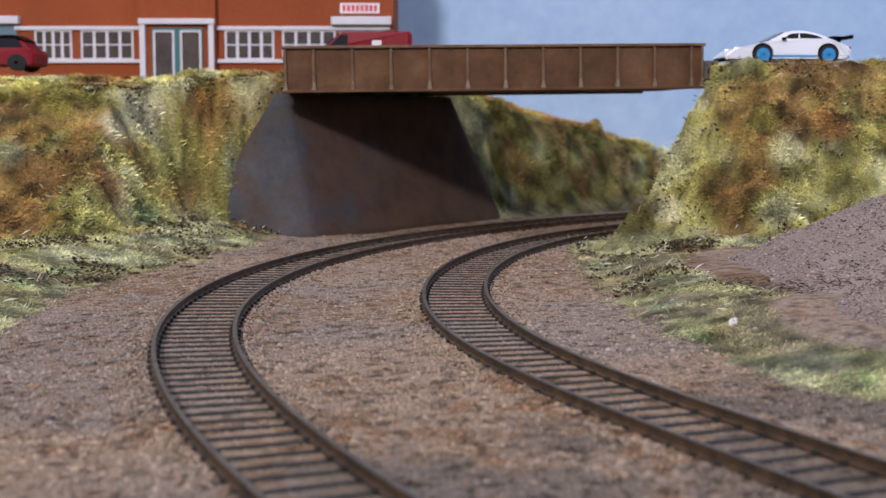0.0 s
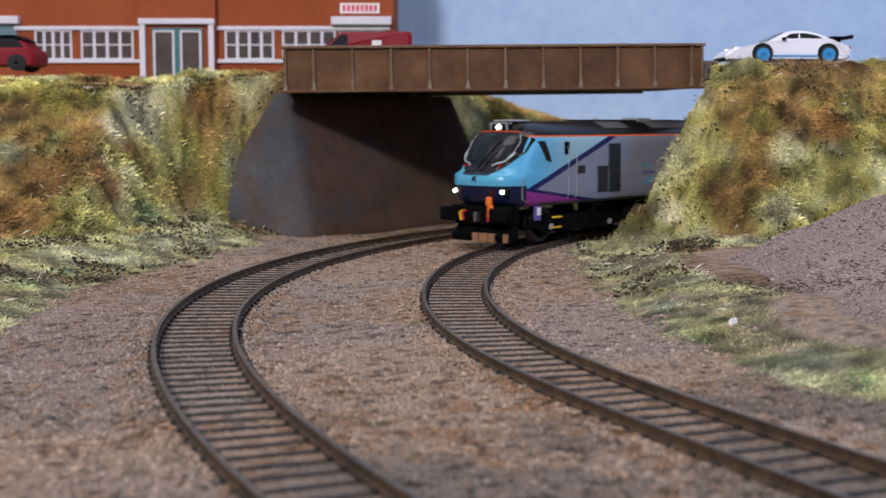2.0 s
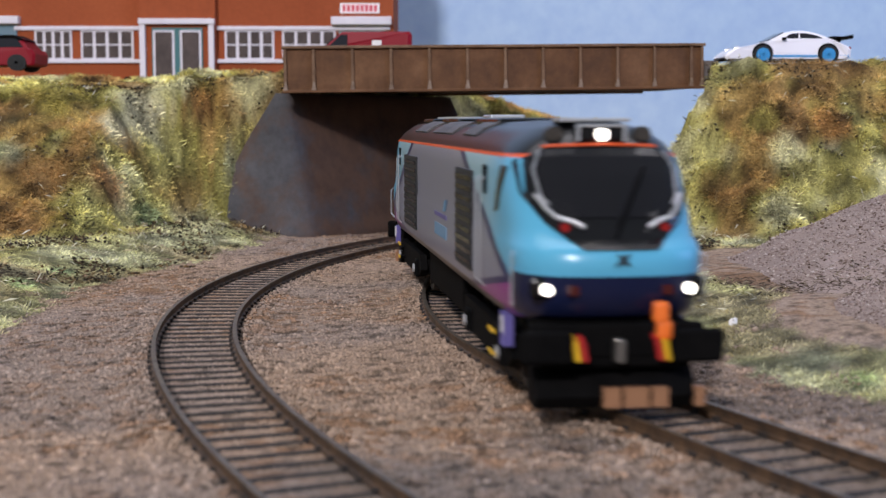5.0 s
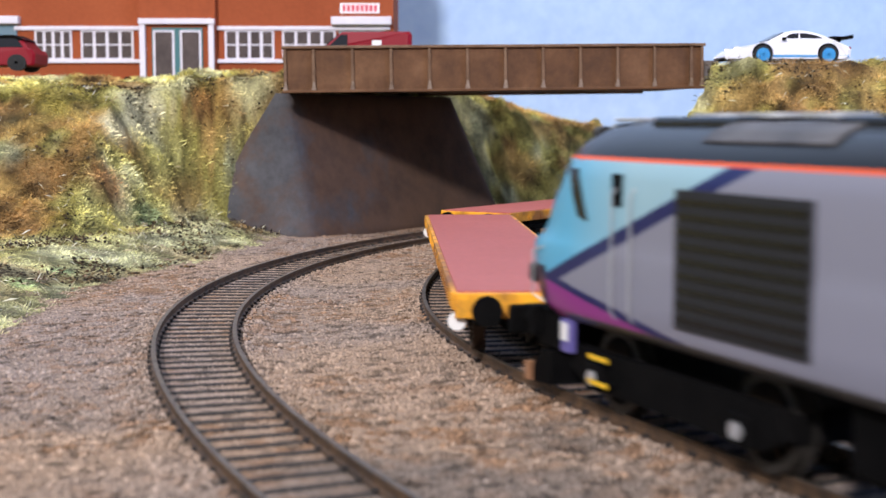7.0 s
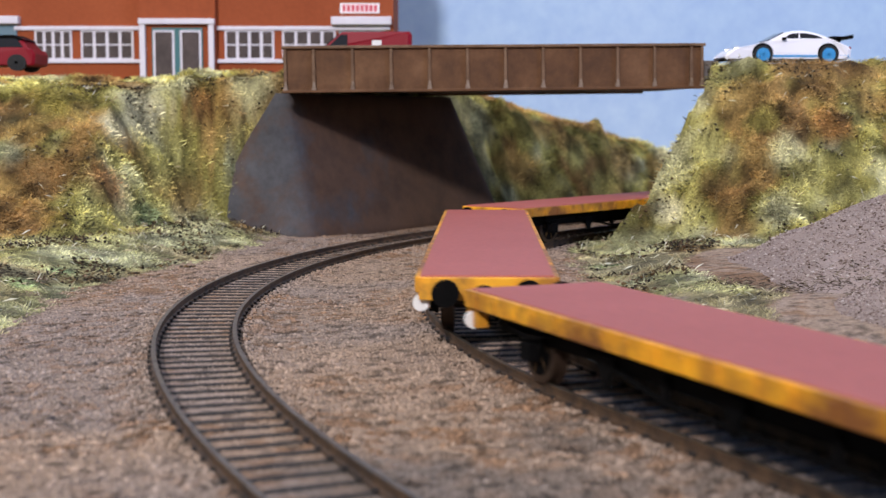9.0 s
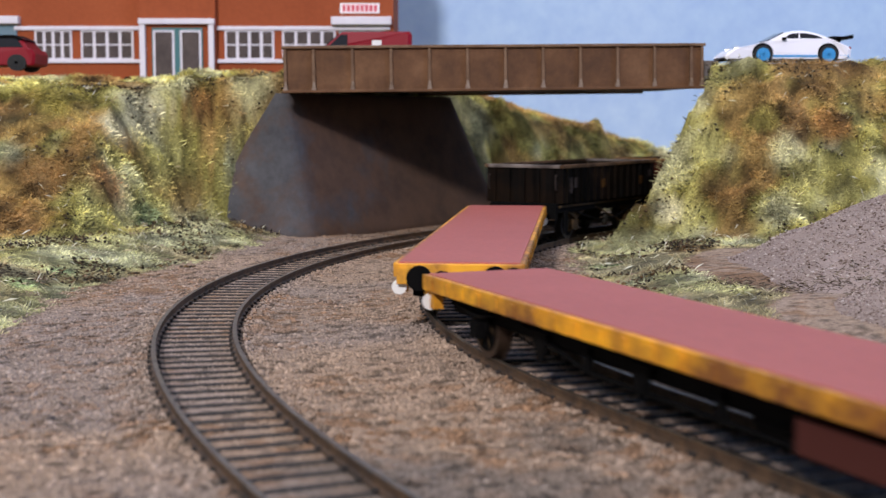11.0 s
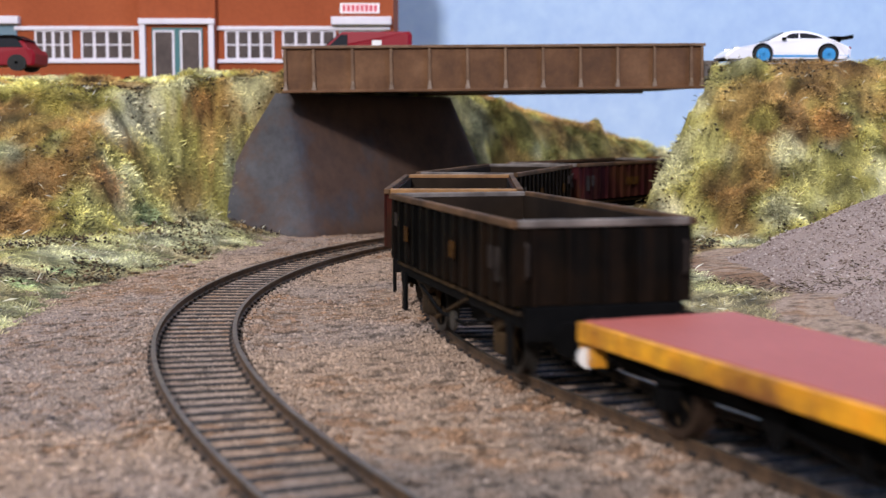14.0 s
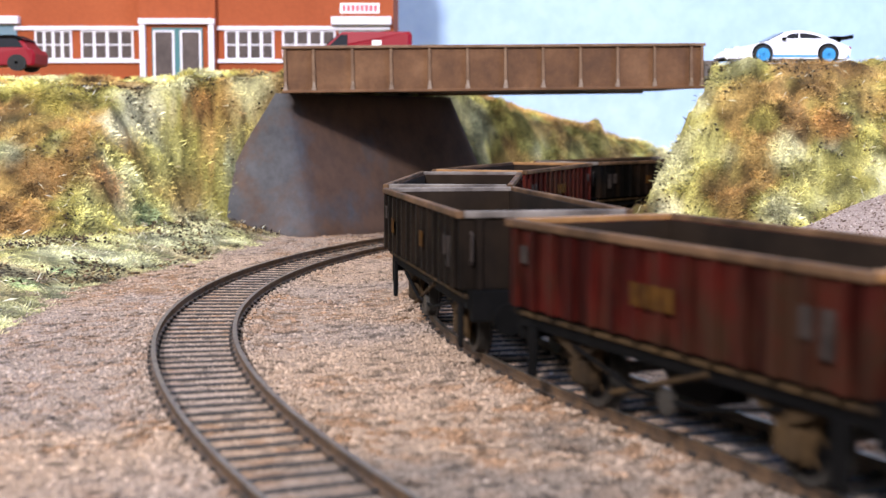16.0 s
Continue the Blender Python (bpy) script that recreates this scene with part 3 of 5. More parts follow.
def car_body(name, side, half, material, parent, label="", inset=0.22):
    """A shaped body: the side outline (x, z), full width below the waist and tapering above it."""
    bm = bmesh.new()
    zs = [z for _, z in side]
    waist = min(zs) + (max(zs) - min(zs)) * 0.55
    rows = []
    for f in (-1.0, -0.93, -0.5, 0.5, 0.93, 1.0):
        row = []
        for x, z in side:
            k = 1.0 - inset * max(0, (z - waist) / (max(zs) - waist))
            cut = 0.94 if abs(f) == 1.0 else 1.0
            cx = sum(a for a, _ in side) / len(side)
            row.append(bm.verts.new((cx + (x - cx) * cut, f * half * k, waist + (z - waist) * cut)))
        rows.append(row)
    n = len(side)
    for a, b in zip(rows, rows[1:]):
        for i in range(n):
            bm.faces.new((a[i], a[(i + 1) % n], b[(i + 1) % n], b[i]))
    bm.faces.new(rows[0])
    bm.faces.new(rows[-1][::-1])
    bmesh.ops.recalc_face_normals(bm, faces=bm.faces)
    return part(name, bm, material, parent, label, smooth=False)


def wheel(parent, x, y, r, rim):
    s = 1 if y > 0 else -1
    w = part("wheel", cy((0, 0, 0), "y", r, 3.0, seg=20), "tyre", parent, at=mm(x, y, r))
    part("rim", cy((0, s * 1.4, 0), "y", r * 0.72, 0.6, seg=16), rim, w)
    for k in range(5):
        a = k * 72
        bm = bx(-r * 0.62, r * 0.62, s * 1.6, s * 1.9, -0.35, 0.35)
        bmesh.ops.rotate(bm, verts=bm.verts, cent=(0, 0, 0), matrix=Matrix.Rotation(radians(a), 3, "Y"))
        part("spoke", bm, rim, w)
    return w


def sports_car(at):
    C = thing("sports_car", "white sports coupe with blue wheels and rear wing", "car", at=at)
    side = [(-28.8, 3.2), (-29.3, 6.6), (-27.6, 8.3), (-25.6, 9.2), (-22.5, 10.6), (-19.4, 11.9), (-16.5, 13.1), (-13.6, 14.1), (-10, 15.0), (-6.4, 15.4), (-2.5, 15.3), (0.9, 14.6), (5, 12.6), (8.9, 10.5),
            (13.5, 9.5), (18.6, 8.4), (22.5, 7.7), (25.6, 6.6), (28.2, 4.8), (29.3, 3.4), (28.6, 2.2), (-27, 2.0)]
    car_body("body", side, 12, "car_white", C, inset=0.25)
    for s in (-1, 1):
        y = s * 10.4
        part("side_window", prism([(-17.6, 11.2), (-13.4, 13.1), (-8.5, 14.1), (-5.6, 14.2), (-5.6, 10.6), (-12, 10.6)], y - 0.7 * s, y + 0.35 * s), "car_glass", C)
        part("side_window", prism([(-4.8, 10.6), (-4.8, 14.2), (-1.2, 13.8), (3.6, 11.0), (2.4, 10.5)], y - 0.7 * s, y + 0.35 * s), "car_glass", C)
        part("stripe", bx(-13.5, 7.0, s * 12 - 0.15, s * 12 + 0.15, 3.2, 4.2), "car_blue", C, "blue side stripe")
        part("stripe", bx(17.5, 25.5, s * 11.8 - 0.15, s * 11.8 + 0.15, 3.2, 4.2), "car_blue", C, "blue side stripe")
        part("stripe", bx(-28.0, -23.5, s * 11.8 - 0.15, s * 11.8 + 0.15, 3.2, 4.2), "car_blue", C, "blue side stripe")
        for x in (-18.4, 11.9):
            part("wheel_arch", cy((x, s * 11.6, 4.7), "y", 4.9, 0.9, seg=24), "black", C)
            wheel(C, x, s * 11.4, 4.3, "car_blue")
        part("tail_light", bx(-29.3, -26.4, s * 10.6 - 0.6, s * 10.6 + 0.6, 6.8, 8.0, bev=0.3), "red_lens", C)
        part("headlight", cy((23.4, s * 8.6, 7.0), "x", 1.5, 2.4, r2=0.9), "silver", C)
        part("mirror", bx(1.2, 3.0, s * 10.8, s * 13.0, 10.8, 12.2, bev=0.3), "black", C)
    part("windscreen", prism([(1.2, 14.5), (8.4, 10.8), (8.7, 11.1), (1.5, 14.8)], -8.0, 8.0), "car_glass", C)
    part("rear_window", prism([(-13.0, 14.2), (-20.0, 11.5), (-20.2, 11.8), (-13.2, 14.5)], -7.4, 7.4), "car_glass", C)
    for s in (-1, 1):
        part("wing_stay", prism([(-25.2, 9.2), (-22.6, 10.2), (-24.2, 12.4), (-26.4, 12.4)], s * 6 - 0.5, s * 6 + 0.5), "black", C)
    part("rear_wing", prism([(-30.2, 13.6), (-30.4, 11.8), (-26, 11.9), (-20.6, 12.4), (-20.6, 12.8), (-26, 12.8)], -10.5, 10.5), "black", C, "black rear wing")
    part("bumper", bx(26.6, 29.4, -10.5, 10.5, 1.6, 2.8, bev=0.5), "black", C)
    return C


def small_car(at):
    C = thing("hatchback_car", "red small hatchback with dark roof beside the building", "car", at=at)
    side = [(-23, 4), (-23.4, 9), (-22, 11.5), (-20, 12), (-17, 17.4), (-13, 18.4), (2, 18.2), (9, 13.0), (12, 12.0), (20, 11.0), (23, 8.6), (23.2, 4), (22, 2.8), (-22, 2.8)]
    car_body("body", side, 11, "car_red", C)
    part("roof", prism([(-18.5, 16.4), (-13.5, 19.2), (2.5, 19.0), (5.5, 16.4)], -9.6, 9.6), "black", C, "black roof")
    for s in (-1, 1):
        part("side_window", prism([(-18, 12.6), (-15, 17), (-6, 17.3), (-6, 12.6)], s * 10.0 - 0.7, s * 10.0 + 0.7), "car_glass", C)
        part("side_window", prism([(-5, 12.6), (-5, 17.3), (1.6, 17.2), (7.5, 12.8)], s * 10.0 - 0.7, s * 10.0 + 0.7), "car_glass", C)
        for x in (-15, 15):
            wheel(C, x, s * 10.2, 4.4, "tyre")
        part("tail_light", bx(22.2, 23.6, s * 9 - 1.2, s * 9 + 1.2, 7.0, 10.0, bev=0.3), "red_lens", C)
        part("headlight", cy((21.4, s * 7.5, 9.4), "x", 1.6, 2.0), "silver", C)
    part("bumper", bx(22, 24.2, -10, 10, 3.0, 5.4, bev=0.5), "black", C)
    return C


def van(at):
    C = thing("delivery_van", "red delivery van with cream square badge parked on road", "van", at=at)
    side = [(-27, 3.5), (-27.2, 18.2), (-26, 19.4), (5.5, 19.2), (14.5, 11.4), (16, 11.0), (25.5, 9.6), (27, 7.6), (27, 3.5), (26, 2.8), (-26, 2.8)]
    car_body("body", side, 11.5, "car_red", C, inset=0.08)
    for s in (-1, 1):
        part("side_window", prism([(3.0, 11.6), (3.0, 17.8), (6.0, 17.8), (12.6, 11.6)], s * 10.9 - 0.8, s * 10.9 + 0.75), "car_glass", C)
        part("badge", bx(-13, -8.6, s * 11.6 - 0.12, s * 11.6 + 0.12, 10.8, 15.2), "disc_white", C, "cream square badge")
        for i in range(2):
            part("lettering", bx(-17, -5, s * 11.6 - 0.12, s * 11.6 + 0.12, 7.4 + i * 1.6, 8.3 + i * 1.6), "yellow", C)
        for x in (-16, 17):
            wheel(C, x, s * 10.4, 4.6, "silver")
        part("headlight", cy((26.6, s * 8, 7.6), "x", 1.5, 0.8), "silver", C)
    part("windscreen", prism([(7.0, 18.2), (14.6, 11.7), (14.9, 12.0), (7.2, 18.6)], -8.2, 8.2), "car_glass", C)
    part("bumper", bx(26.4, 28, -11, 11, 3.4, 5.2, bev=0.4), "black", C)
    return C


sports_car(mm(148.3, 600, 74.4, 0, 0, 182) @ Matrix.Scale(0.94, 4))
small_car(mm(-211, 640, 73.0, 0, 0, 180) @ Matrix.Diagonal((1, 1, 0.86, 1)))
van(mm(-42, 655, 72.6, 0, 0, 180))

# ---- train ----
WAG = {}


def loco_profile():
    """Rows of height, half width and the x of the end."""
    return [(14.6, 15.2, 112.0), (16.5, 15.9, 116.0), (20.0, 16.0, 117.8), (23.5, 16.0, 118.6), (26.0, 16.0, 118.6), (27.2, 15.9, 117.4), (28.0, 15.8, 115.2), (30.0, 15.8, 113.6),
            (34.0, 15.9, 111.0), (38.0, 15.8, 108.2), (41.2, 15.5, 105.6), (43.4, 13.8, 103.4), (45.4, 11.0, 101.0), (46.7, 7.0, 97.0), (47.1, 0.01, 94.0)]


PLAN = [(0.0, 0.0), (0.5, 0.40), (1.9, 0.68), (4.6, 0.85), (8.5, 0.94), (14.0, 0.98), (24.0, 1.0), (60.0, 1.0), (100.0, 1.0)]


def end_x(z):
    rows = loco_profile()
    return float(np.interp(z, [r[0] for r in rows], [r[2] for r in rows]))


def nose(z, y):
    """The x of the cab's front at height z and distance y off the middle."""
    rows = loco_profile()
    w = float(np.interp(z, [r[0] for r in rows], [r[1] for r in rows]))
    return end_x(z) - float(np.interp(abs(y) / w, [p[1] for p in PLAN[:7]], [p[0] for p in PLAN[:7]]))


def livery():
    m = mat("loco_livery", (0.4, 0.4, 0.45), 0.28, 0.0, 0.4)
    c = nd(m, "ShaderNodeTexCoord")
    sep = nd(m, "ShaderNodeSeparateXYZ")
    ln(m, c.outputs["Object"], sep.inputs[0])

    def op(kind, a, b=None):
        n = nd(m, "ShaderNodeMath")
        n.operation = kind
        for s, v in zip(n.inputs, (a, b)):
            if v is None:
                continue
            if hasattr(v, "is_linked"):
                ln(m, v, s)
            else:
                s.default_value = v
        return n.outputs[0]
    ax = op("ABSOLUTE", sep.outputs[0])
    z = sep.outputs[2]
    e = op("SUBTRACT", 118 * U, ax)          # distance from the end
    # two slanting stripes that meet behind the cab door
    up = op("SUBTRACT", op("SUBTRACT", e, op("MULTIPLY", op("SUBTRACT", z, 20.5 * U), 2.75)), 13 * U)
    lo = op("SUBTRACT", op("SUBTRACT", e, op("MULTIPLY", op("SUBTRACT", 21.0 * U, z), 7.5)), 13 * U)
    grey, blue, navy = (0.225, 0.225, 0.28), (0.10, 0.40, 0.60), (0.008, 0.012, 0.09)
    col = mix(m, op("LESS_THAN", up, 0.0), grey, blue)
    # pale fade of the blue behind the cab door
    fade = ramp(m, op("MULTIPLY", e, 22.0), [(0.45, (0, 0, 0)), (0.9, (1, 1, 1))])
    col = mix(m, op("MULTIPLY", fade, op("LESS_THAN", up, 0.0)), col, (0.30, 0.48, 0.55))
    col = mix(m, op("LESS_THAN", op("ABSOLUTE", up), 3.2 * U), col, navy)
    col = mix(m, op("LESS_THAN", lo, 0.0), col, mix(m, op("LESS_THAN", z, 20.6 * U), col, (0.27, 0.03, 0.22)))
    col = mix(m, op("LESS_THAN", op("ABSOLUTE", lo), op("MULTIPLY", op("LESS_THAN", z, 21.6 * U), 4.6 * U)), col, navy)
    # nose: blue face above a navy valance
    nose_f = op("LESS_THAN", e, 10 * U)
    col = mix(m, nose_f, col, blue)
    col = mix(m, op("MULTIPLY", op("LESS_THAN", e, 12 * U), op("LESS_THAN", z, 22.6 * U)), col, (0.008, 0.012, 0.045))
    col = mix(m, op("GREATER_THAN", z, 40.9 * U), col, (0.75, 0.10, 0.02))
    col = mix(m, op("GREATER_THAN", z, 41.5 * U), col, (0.004, 0.004, 0.005))
    col = mix(m, op("MULTIPLY", op("LESS_THAN", z, 15.8 * U), op("GREATER_THAN", e, 20 * U)), col, (0.05, 0.05, 0.05))
    ln(m, col, m.node_tree.nodes["Principled BSDF"].inputs["Base Color"])
    return m


def face_panel(pts, out=0.25, thick=0.5):
    """A panel laid on the cab front: pts are (y, z), each face follows the nose."""
    bm = bmesh.new()
    zs, ys = [p[1] for p in pts], [p[0] for p in pts]
    z0, z1 = min(zs), max(zs)
    nz, ny = 24, 16

    def span(z):
        xs_ = []
        n = len(pts)
        for i in range(n):
            (ya, za), (yb, zb) = pts[i], pts[(i + 1) % n]
            if (za - z) * (zb - z) <= 0 and abs(za - zb) > 1e-6:
                xs_.append(ya + (yb - ya) * (z - za) / (zb - za))
        return min(xs_), max(xs_)
    rows = []
    for j in range(nz + 1):
        z = z0 + 0.01 + (z1 - z0 - 0.02) * j / nz
        a, b = span(z)
        rows.append([(nose(z, a + (b - a) * i / ny), a + (b - a) * i / ny, z) for i in range(ny + 1)])
    front = [[bm.verts.new((x + out, y, z)) for x, y, z in r] for r in rows]
    back = [[bm.verts.new((x + out - thick, y, z)) for x, y, z in r] for r in rows]
    for j in range(nz):
        for i in range(ny):
            bm.faces.new((front[j][i], front[j][i + 1], front[j + 1][i + 1], front[j + 1][i]))
            bm.faces.new((back[j][i], back[j + 1][i], back[j + 1][i + 1], back[j][i + 1]))
    loop_f = front[0] + [r[-1] for r in front[1:-1]] + front[-1][::-1] + [r[0] for r in front[-2:0:-1]]
    loop_b = back[0] + [r[-1] for r in back[1:-1]] + back[-1][::-1] + [r[0] for r in back[-2:0:-1]]
    for i in range(len(loop_f)):
        k = (i + 1) % len(loop_f)
        bm.faces.new((loop_f[i], loop_b[i], loop_b[k], loop_f[k]))
    bmesh.ops.recalc_face_normals(bm, faces=bm.faces)
    return bm


def side_pane(pts, s):
    """A pane let into the cab's curved side: pts are (x, z)."""
    rows = loco_profile()

    def flank(x, z):
        w = float(np.interp(z, [r[0] for r in rows], [r[1] for r in rows]))
        return w * float(np.interp(end_x(z) - x, [p[0] for p in PLAN], [p[1] for p in PLAN]))
    bm = bmesh.new()
    a, b, c, d = [Vector(p) for p in pts]
    n = 8
    sides = []
    for o in (0.18, -0.8):
        grid = [[a.lerp(b, i / n).lerp(d.lerp(c, i / n), k / n) for i in range(n + 1)] for k in range(n + 1)]
        sides.append([[bm.verts.new((p.x, s * (flank(p.x, p.y) + o), p.y)) for p in row_] for row_ in grid])
    for g in sides:
        for k in range(n):
            for i in range(n):
                bm.faces.new((g[k][i], g[k][i + 1], g[k + 1][i + 1], g[k + 1][i]))
    rims = [g[0] + [r[-1] for r in g[1:-1]] + g[-1][::-1] + [r[0] for r in g[-2:0:-1]] for g in sides]
    for i in range(len(rims[0])):
        k = (i + 1) % len(rims[0])
        bm.faces.new((rims[0][i], rims[0][k], rims[1][k], rims[1][i]))
    bmesh.ops.recalc_face_normals(bm, faces=bm.faces)
    return bm


def turned(bm, back):
    if back:
        bmesh.ops.rotate(bm, verts=bm.verts, cent=(0, 0, 0), matrix=Matrix.Rotation(math.pi, 3, "Z"))
    return bm


def wheelset(parent, x, r, tread):
    """Two flanged wheels on an axle, with spokes proud of their discs; it turns about its own middle."""
    bm = cy((0, 0, 0), "y", 1.0, 20)
    for s in (-1, 1):
        cyl(bm, (0, s * 8.9, 0), "y", r, 2.2, seg=32)
        cyl(bm, (0, s * 7.6, 0), "y", r + 0.6, 0.5, seg=32)
    w = part("wheelset", bm, tread, parent, "shiny metal wheels on an axle", at=mm(x, 0, r))
    for s in (-1, 1):
        part("wheel_face", cy((0, s * 10.05, 0), "y", r * 0.78, 0.24, seg=24), "black", w)
        for k in range(3):
            sp = bx(-r * 0.7, r * 0.7, s * 10.2 - 0.15, s * 10.2 + 0.15, -0.4, 0.4)
            bmesh.ops.rotate(sp, verts=sp.verts, cent=(0, 0, 0), matrix=Matrix.Rotation(radians(k * 60), 3, "Y"))
            part("spoke", sp, "bogie_rust", w)
    return w


def locomotive():
    L = thing("diesel_locomotive", "light blue and silver diesel locomotive with black roof", "locomotive")
    bm = bmesh.new()
    rows = []
    for z, w, xe in loco_profile():
        quad = [(xe - a, w * b) for a, b in PLAN]
        ring = quad + [(-x, y) for x, y in quad[::-1]] + [(-x, -y) for x, y in quad[1:]] + [(x, -y) for x, y in quad[::-1][:-1]]
        rows.append([bm.verts.new((x, y, z)) for x, y in ring])
    n = len(rows[0])
    for a, b in zip(rows, rows[1:]):
        for i in range(n):
            bm.faces.new((a[i], a[(i + 1) % n], b[(i + 1) % n], b[i]))
    bm.faces.new(rows[0][::-1])
    bm.faces.new(rows[-1])
    bmesh.ops.recalc_face_normals(bm, faces=bm.faces)
    body = part("body", bm, livery(), L, "light blue, silver and purple painted body", smooth=True)
    for back in (False, True):
        t = lambda b: turned(b, back)
        part("windscreen_surround", t(face_panel([(-14.4, 40.4), (-9.0, 42.5), (9.0, 42.5), (14.4, 40.4), (14.0, 35.0), (11.0, 30.6), (6.0, 26.8), (-6.0, 26.8), (-11.0, 30.6), (-14.0, 35.0)], 0.55, 1.2)), "black_gloss", L, "black windscreen surround")
        part("windscreen", t(face_panel([(-10.2, 41.6), (10.2, 41.6), (11.4, 39), (10.6, 32.6), (7, 31.6), (-7, 31.6), (-10.6, 32.6), (-11.4, 39)], 0.8, 0.5)), "glass_black", L, "dark glossy windscreen")
        for s in (-1, 1):
            bm = bmesh.new()
            pts = [(nose(z, y * s) + 1.1, y * s, z) for y, z in ((10.6, 42.0), (11.9, 39.0), (11.3, 34.8), (10.2, 33.6))]
            lower = [(nose(z, y * s) + 1.3, y * s, z) for y, z in ((12.0, 35.0), (10.8, 33.0), (9.4, 31.6), (7.0, 31.0), (5.4, 30.2))]
            part("handrail", t(rod(bmesh.new(), lower, 0.36)), "silver", L, "pale grey wiper guard rail")
            part("screen_edge", t(rod(bm, pts, 0.16)), "silver", L, "thin silver windscreen edge")
            part("tail_lamp", t(cy((nose(30, 8.0) + 0.6, s * 8.2, 30.0), "x", 0.75, 0.8)), "red_lens", L)
            part("lamp_housing", t(bx(nose(21, 11.9) - 1.0, nose(21, 11.9) + 0.6, s * 10.6 - 3.6, s * 10.6 + 3.6, 18.8, 22.4, bev=0.9)), "black_gloss", L)
            part("headlamp", t(cy((nose(21, 11.9) + 0.6, s * 11.6, 20.4), "x", 0.85, 1.0)), "steel" if back else "lamp_glow", L, "unlit headlamp" if back else "lit white headlamp")
            part("side_window", t(side_pane([(90.6, 31.2), (94.0, 31.8), (98.6, 39.4), (94.6, 39.4)], s)), "glass_black", L)
            part("door_handrail", t(rod(bmesh.new(), [(81, s * 16.0, 17), (81, s * 16.9, 18), (81, s * 16.9, 36), (81, s * 16.0, 37)], 0.16)), "silver", L)
            part("door_handrail", t(rod(bmesh.new(), [(75.5, s * 16.0, 17), (75.5, s * 16.9, 18), (75.5, s * 16.9, 36), (75.5, s * 16.0, 37)], 0.16)), "silver", L)
            part("door_recess", t(bx(79.5, 82.5, s * 15.7, s * 16.1, 34.0, 39.0, bev=0.1)), "black", L)
            part("buffer", t(box(cy((116, s * 12.2, 11.8), "x", 1.6, 6.0), 118.4, 119.8, s * 12.2 - 4.2, s * 12.2 + 4.2, 9.0, 14.4, bev=0.7)), "black", L, "black wide oblong buffer")
            part("nose_rail", t(rod(bmesh.new(), [(106.5, s * 15.2, 26), (109.5, s * 16.1, 25), (109.5, s * 16.1, 17.5), (106.5, s * 15.4, 16.5)], 0.17)), "silver", L)
            part("lifting_bracket", t(bx(97, 100, s * 14.2, s * 15.6, 9, 14.5, bev=0.2)), "logo_navy", L)
            part("lifting_bracket_label", t(bx(97.4, 99.6, s * 15.5, s * 15.8, 11, 14)), "disc_white", L)
            part("step", t(bx(84, 90, s * 14.0, s * 15.6, 5.5, 6.2)), "black", L)
            part("step_edge", t(bx(84, 90, s * 15.5, s * 15.8, 5.5, 6.2)), "yellow", L, "yellow step edge")
            part("step_edge", t(bx(84, 90, s * 15.5, s * 15.8, 9.5, 10.2)), "yellow", L, "yellow step edge")
        part("orange_stripe", t(rod(bmesh.new(), [(nose(z, y) + 0.45, y, z) for y, z in ((-15.0, 40.9), (-9.2, 42.8), (-4.5, 43.0), (0, 43.1), (4.5, 43.0), (9.2, 42.8), (15.0, 40.9))], 0.26)), "orange_line", L, "thin orange line over the windscreen")
        part("top_lamp_housing", t(bx(100.0, 103.6, -4.4, 4.4, 43.2, 46.6, bev=0.9)), "black_gloss", L)
        part("lamp_rim", t(box(box(bx(103.3, 103.9, -4.0, 4.0, 46.0, 46.4), 103.3, 103.9, -4.2, -3.7, 43.6, 46.2), 103.3, 103.9, 3.7, 4.2, 43.6, 46.2)), "silver", L, "silver rim round the top lamp")
        for s in (-1, 1):
            part("horn", t(cyl(cy((100.6, s * 7.6, 44.6), "x", 1.5, 2.2, seg=20), (101.8, s * 7.6, 44.6), "x", 1.0, 0.5, seg=16)), "dark_steel", L, "round horn grille")
            part("tail_panel", t(bx(nose(21, 8.0) + 0.25, nose(21, 8.0) + 0.65, s * 7.6 - 0.9, s * 7.6 + 0.9, 19.6, 21.2, bev=0.15)), "marker", L, "dark red lower marker lens")
        part("nose_badge", t(prism([(-1.3, 24.2), (0, 24.7), (1.3, 24.2), (0.6, 25.2), (1.1, 26.4), (0, 25.8), (-0.9, 26.4), (-0.5, 25.2)], -0.2, 0.2)), "grille", L, "small dark badge on the nose").matrix_basis = (Matrix.Rotation(math.pi, 4, "Z") if back else Matrix.Identity(4)) @ mm(118.75, 0, 0, 0, 0, 90)
        part("top_lamp", t(cy((103.8, 0, 44.7), "x", 1.0, 0.8)), "steel" if back else "lamp_glow", L, "unlit top lamp" if back else "lit white top lamp")
        part("wiper", t(rod(bmesh.new(), [(nose(28.6, 0) + 1.6, -0.4, 29.0), (nose(34, 3) + 1.6, 3.0, 35.0), (nose(38, 4) + 1.4, 5.6, 39.4)], 0.3)), "black", L)
        part("headboard_bar", t(bx(92, 99.5, -6, 6, 46.8, 47.5, bev=0.2)), "silver", L)
        part("valance", t(bx(106, 115.5, -12.5, 12.5, 7.5, 15.0, bev=0.8)), "black", L)
        part("buffer_beam", t(bx(113.5, 115.8, -14.2, 14.2, 9.4, 14.8, bev=0.4)), "black", L)
        part("snow_plough", t(prism([(108, 1.6), (115, 1.2), (116.5, 3.2), (112, 7.4), (108, 7.4)], -13.2, 13.2)), "black", L)
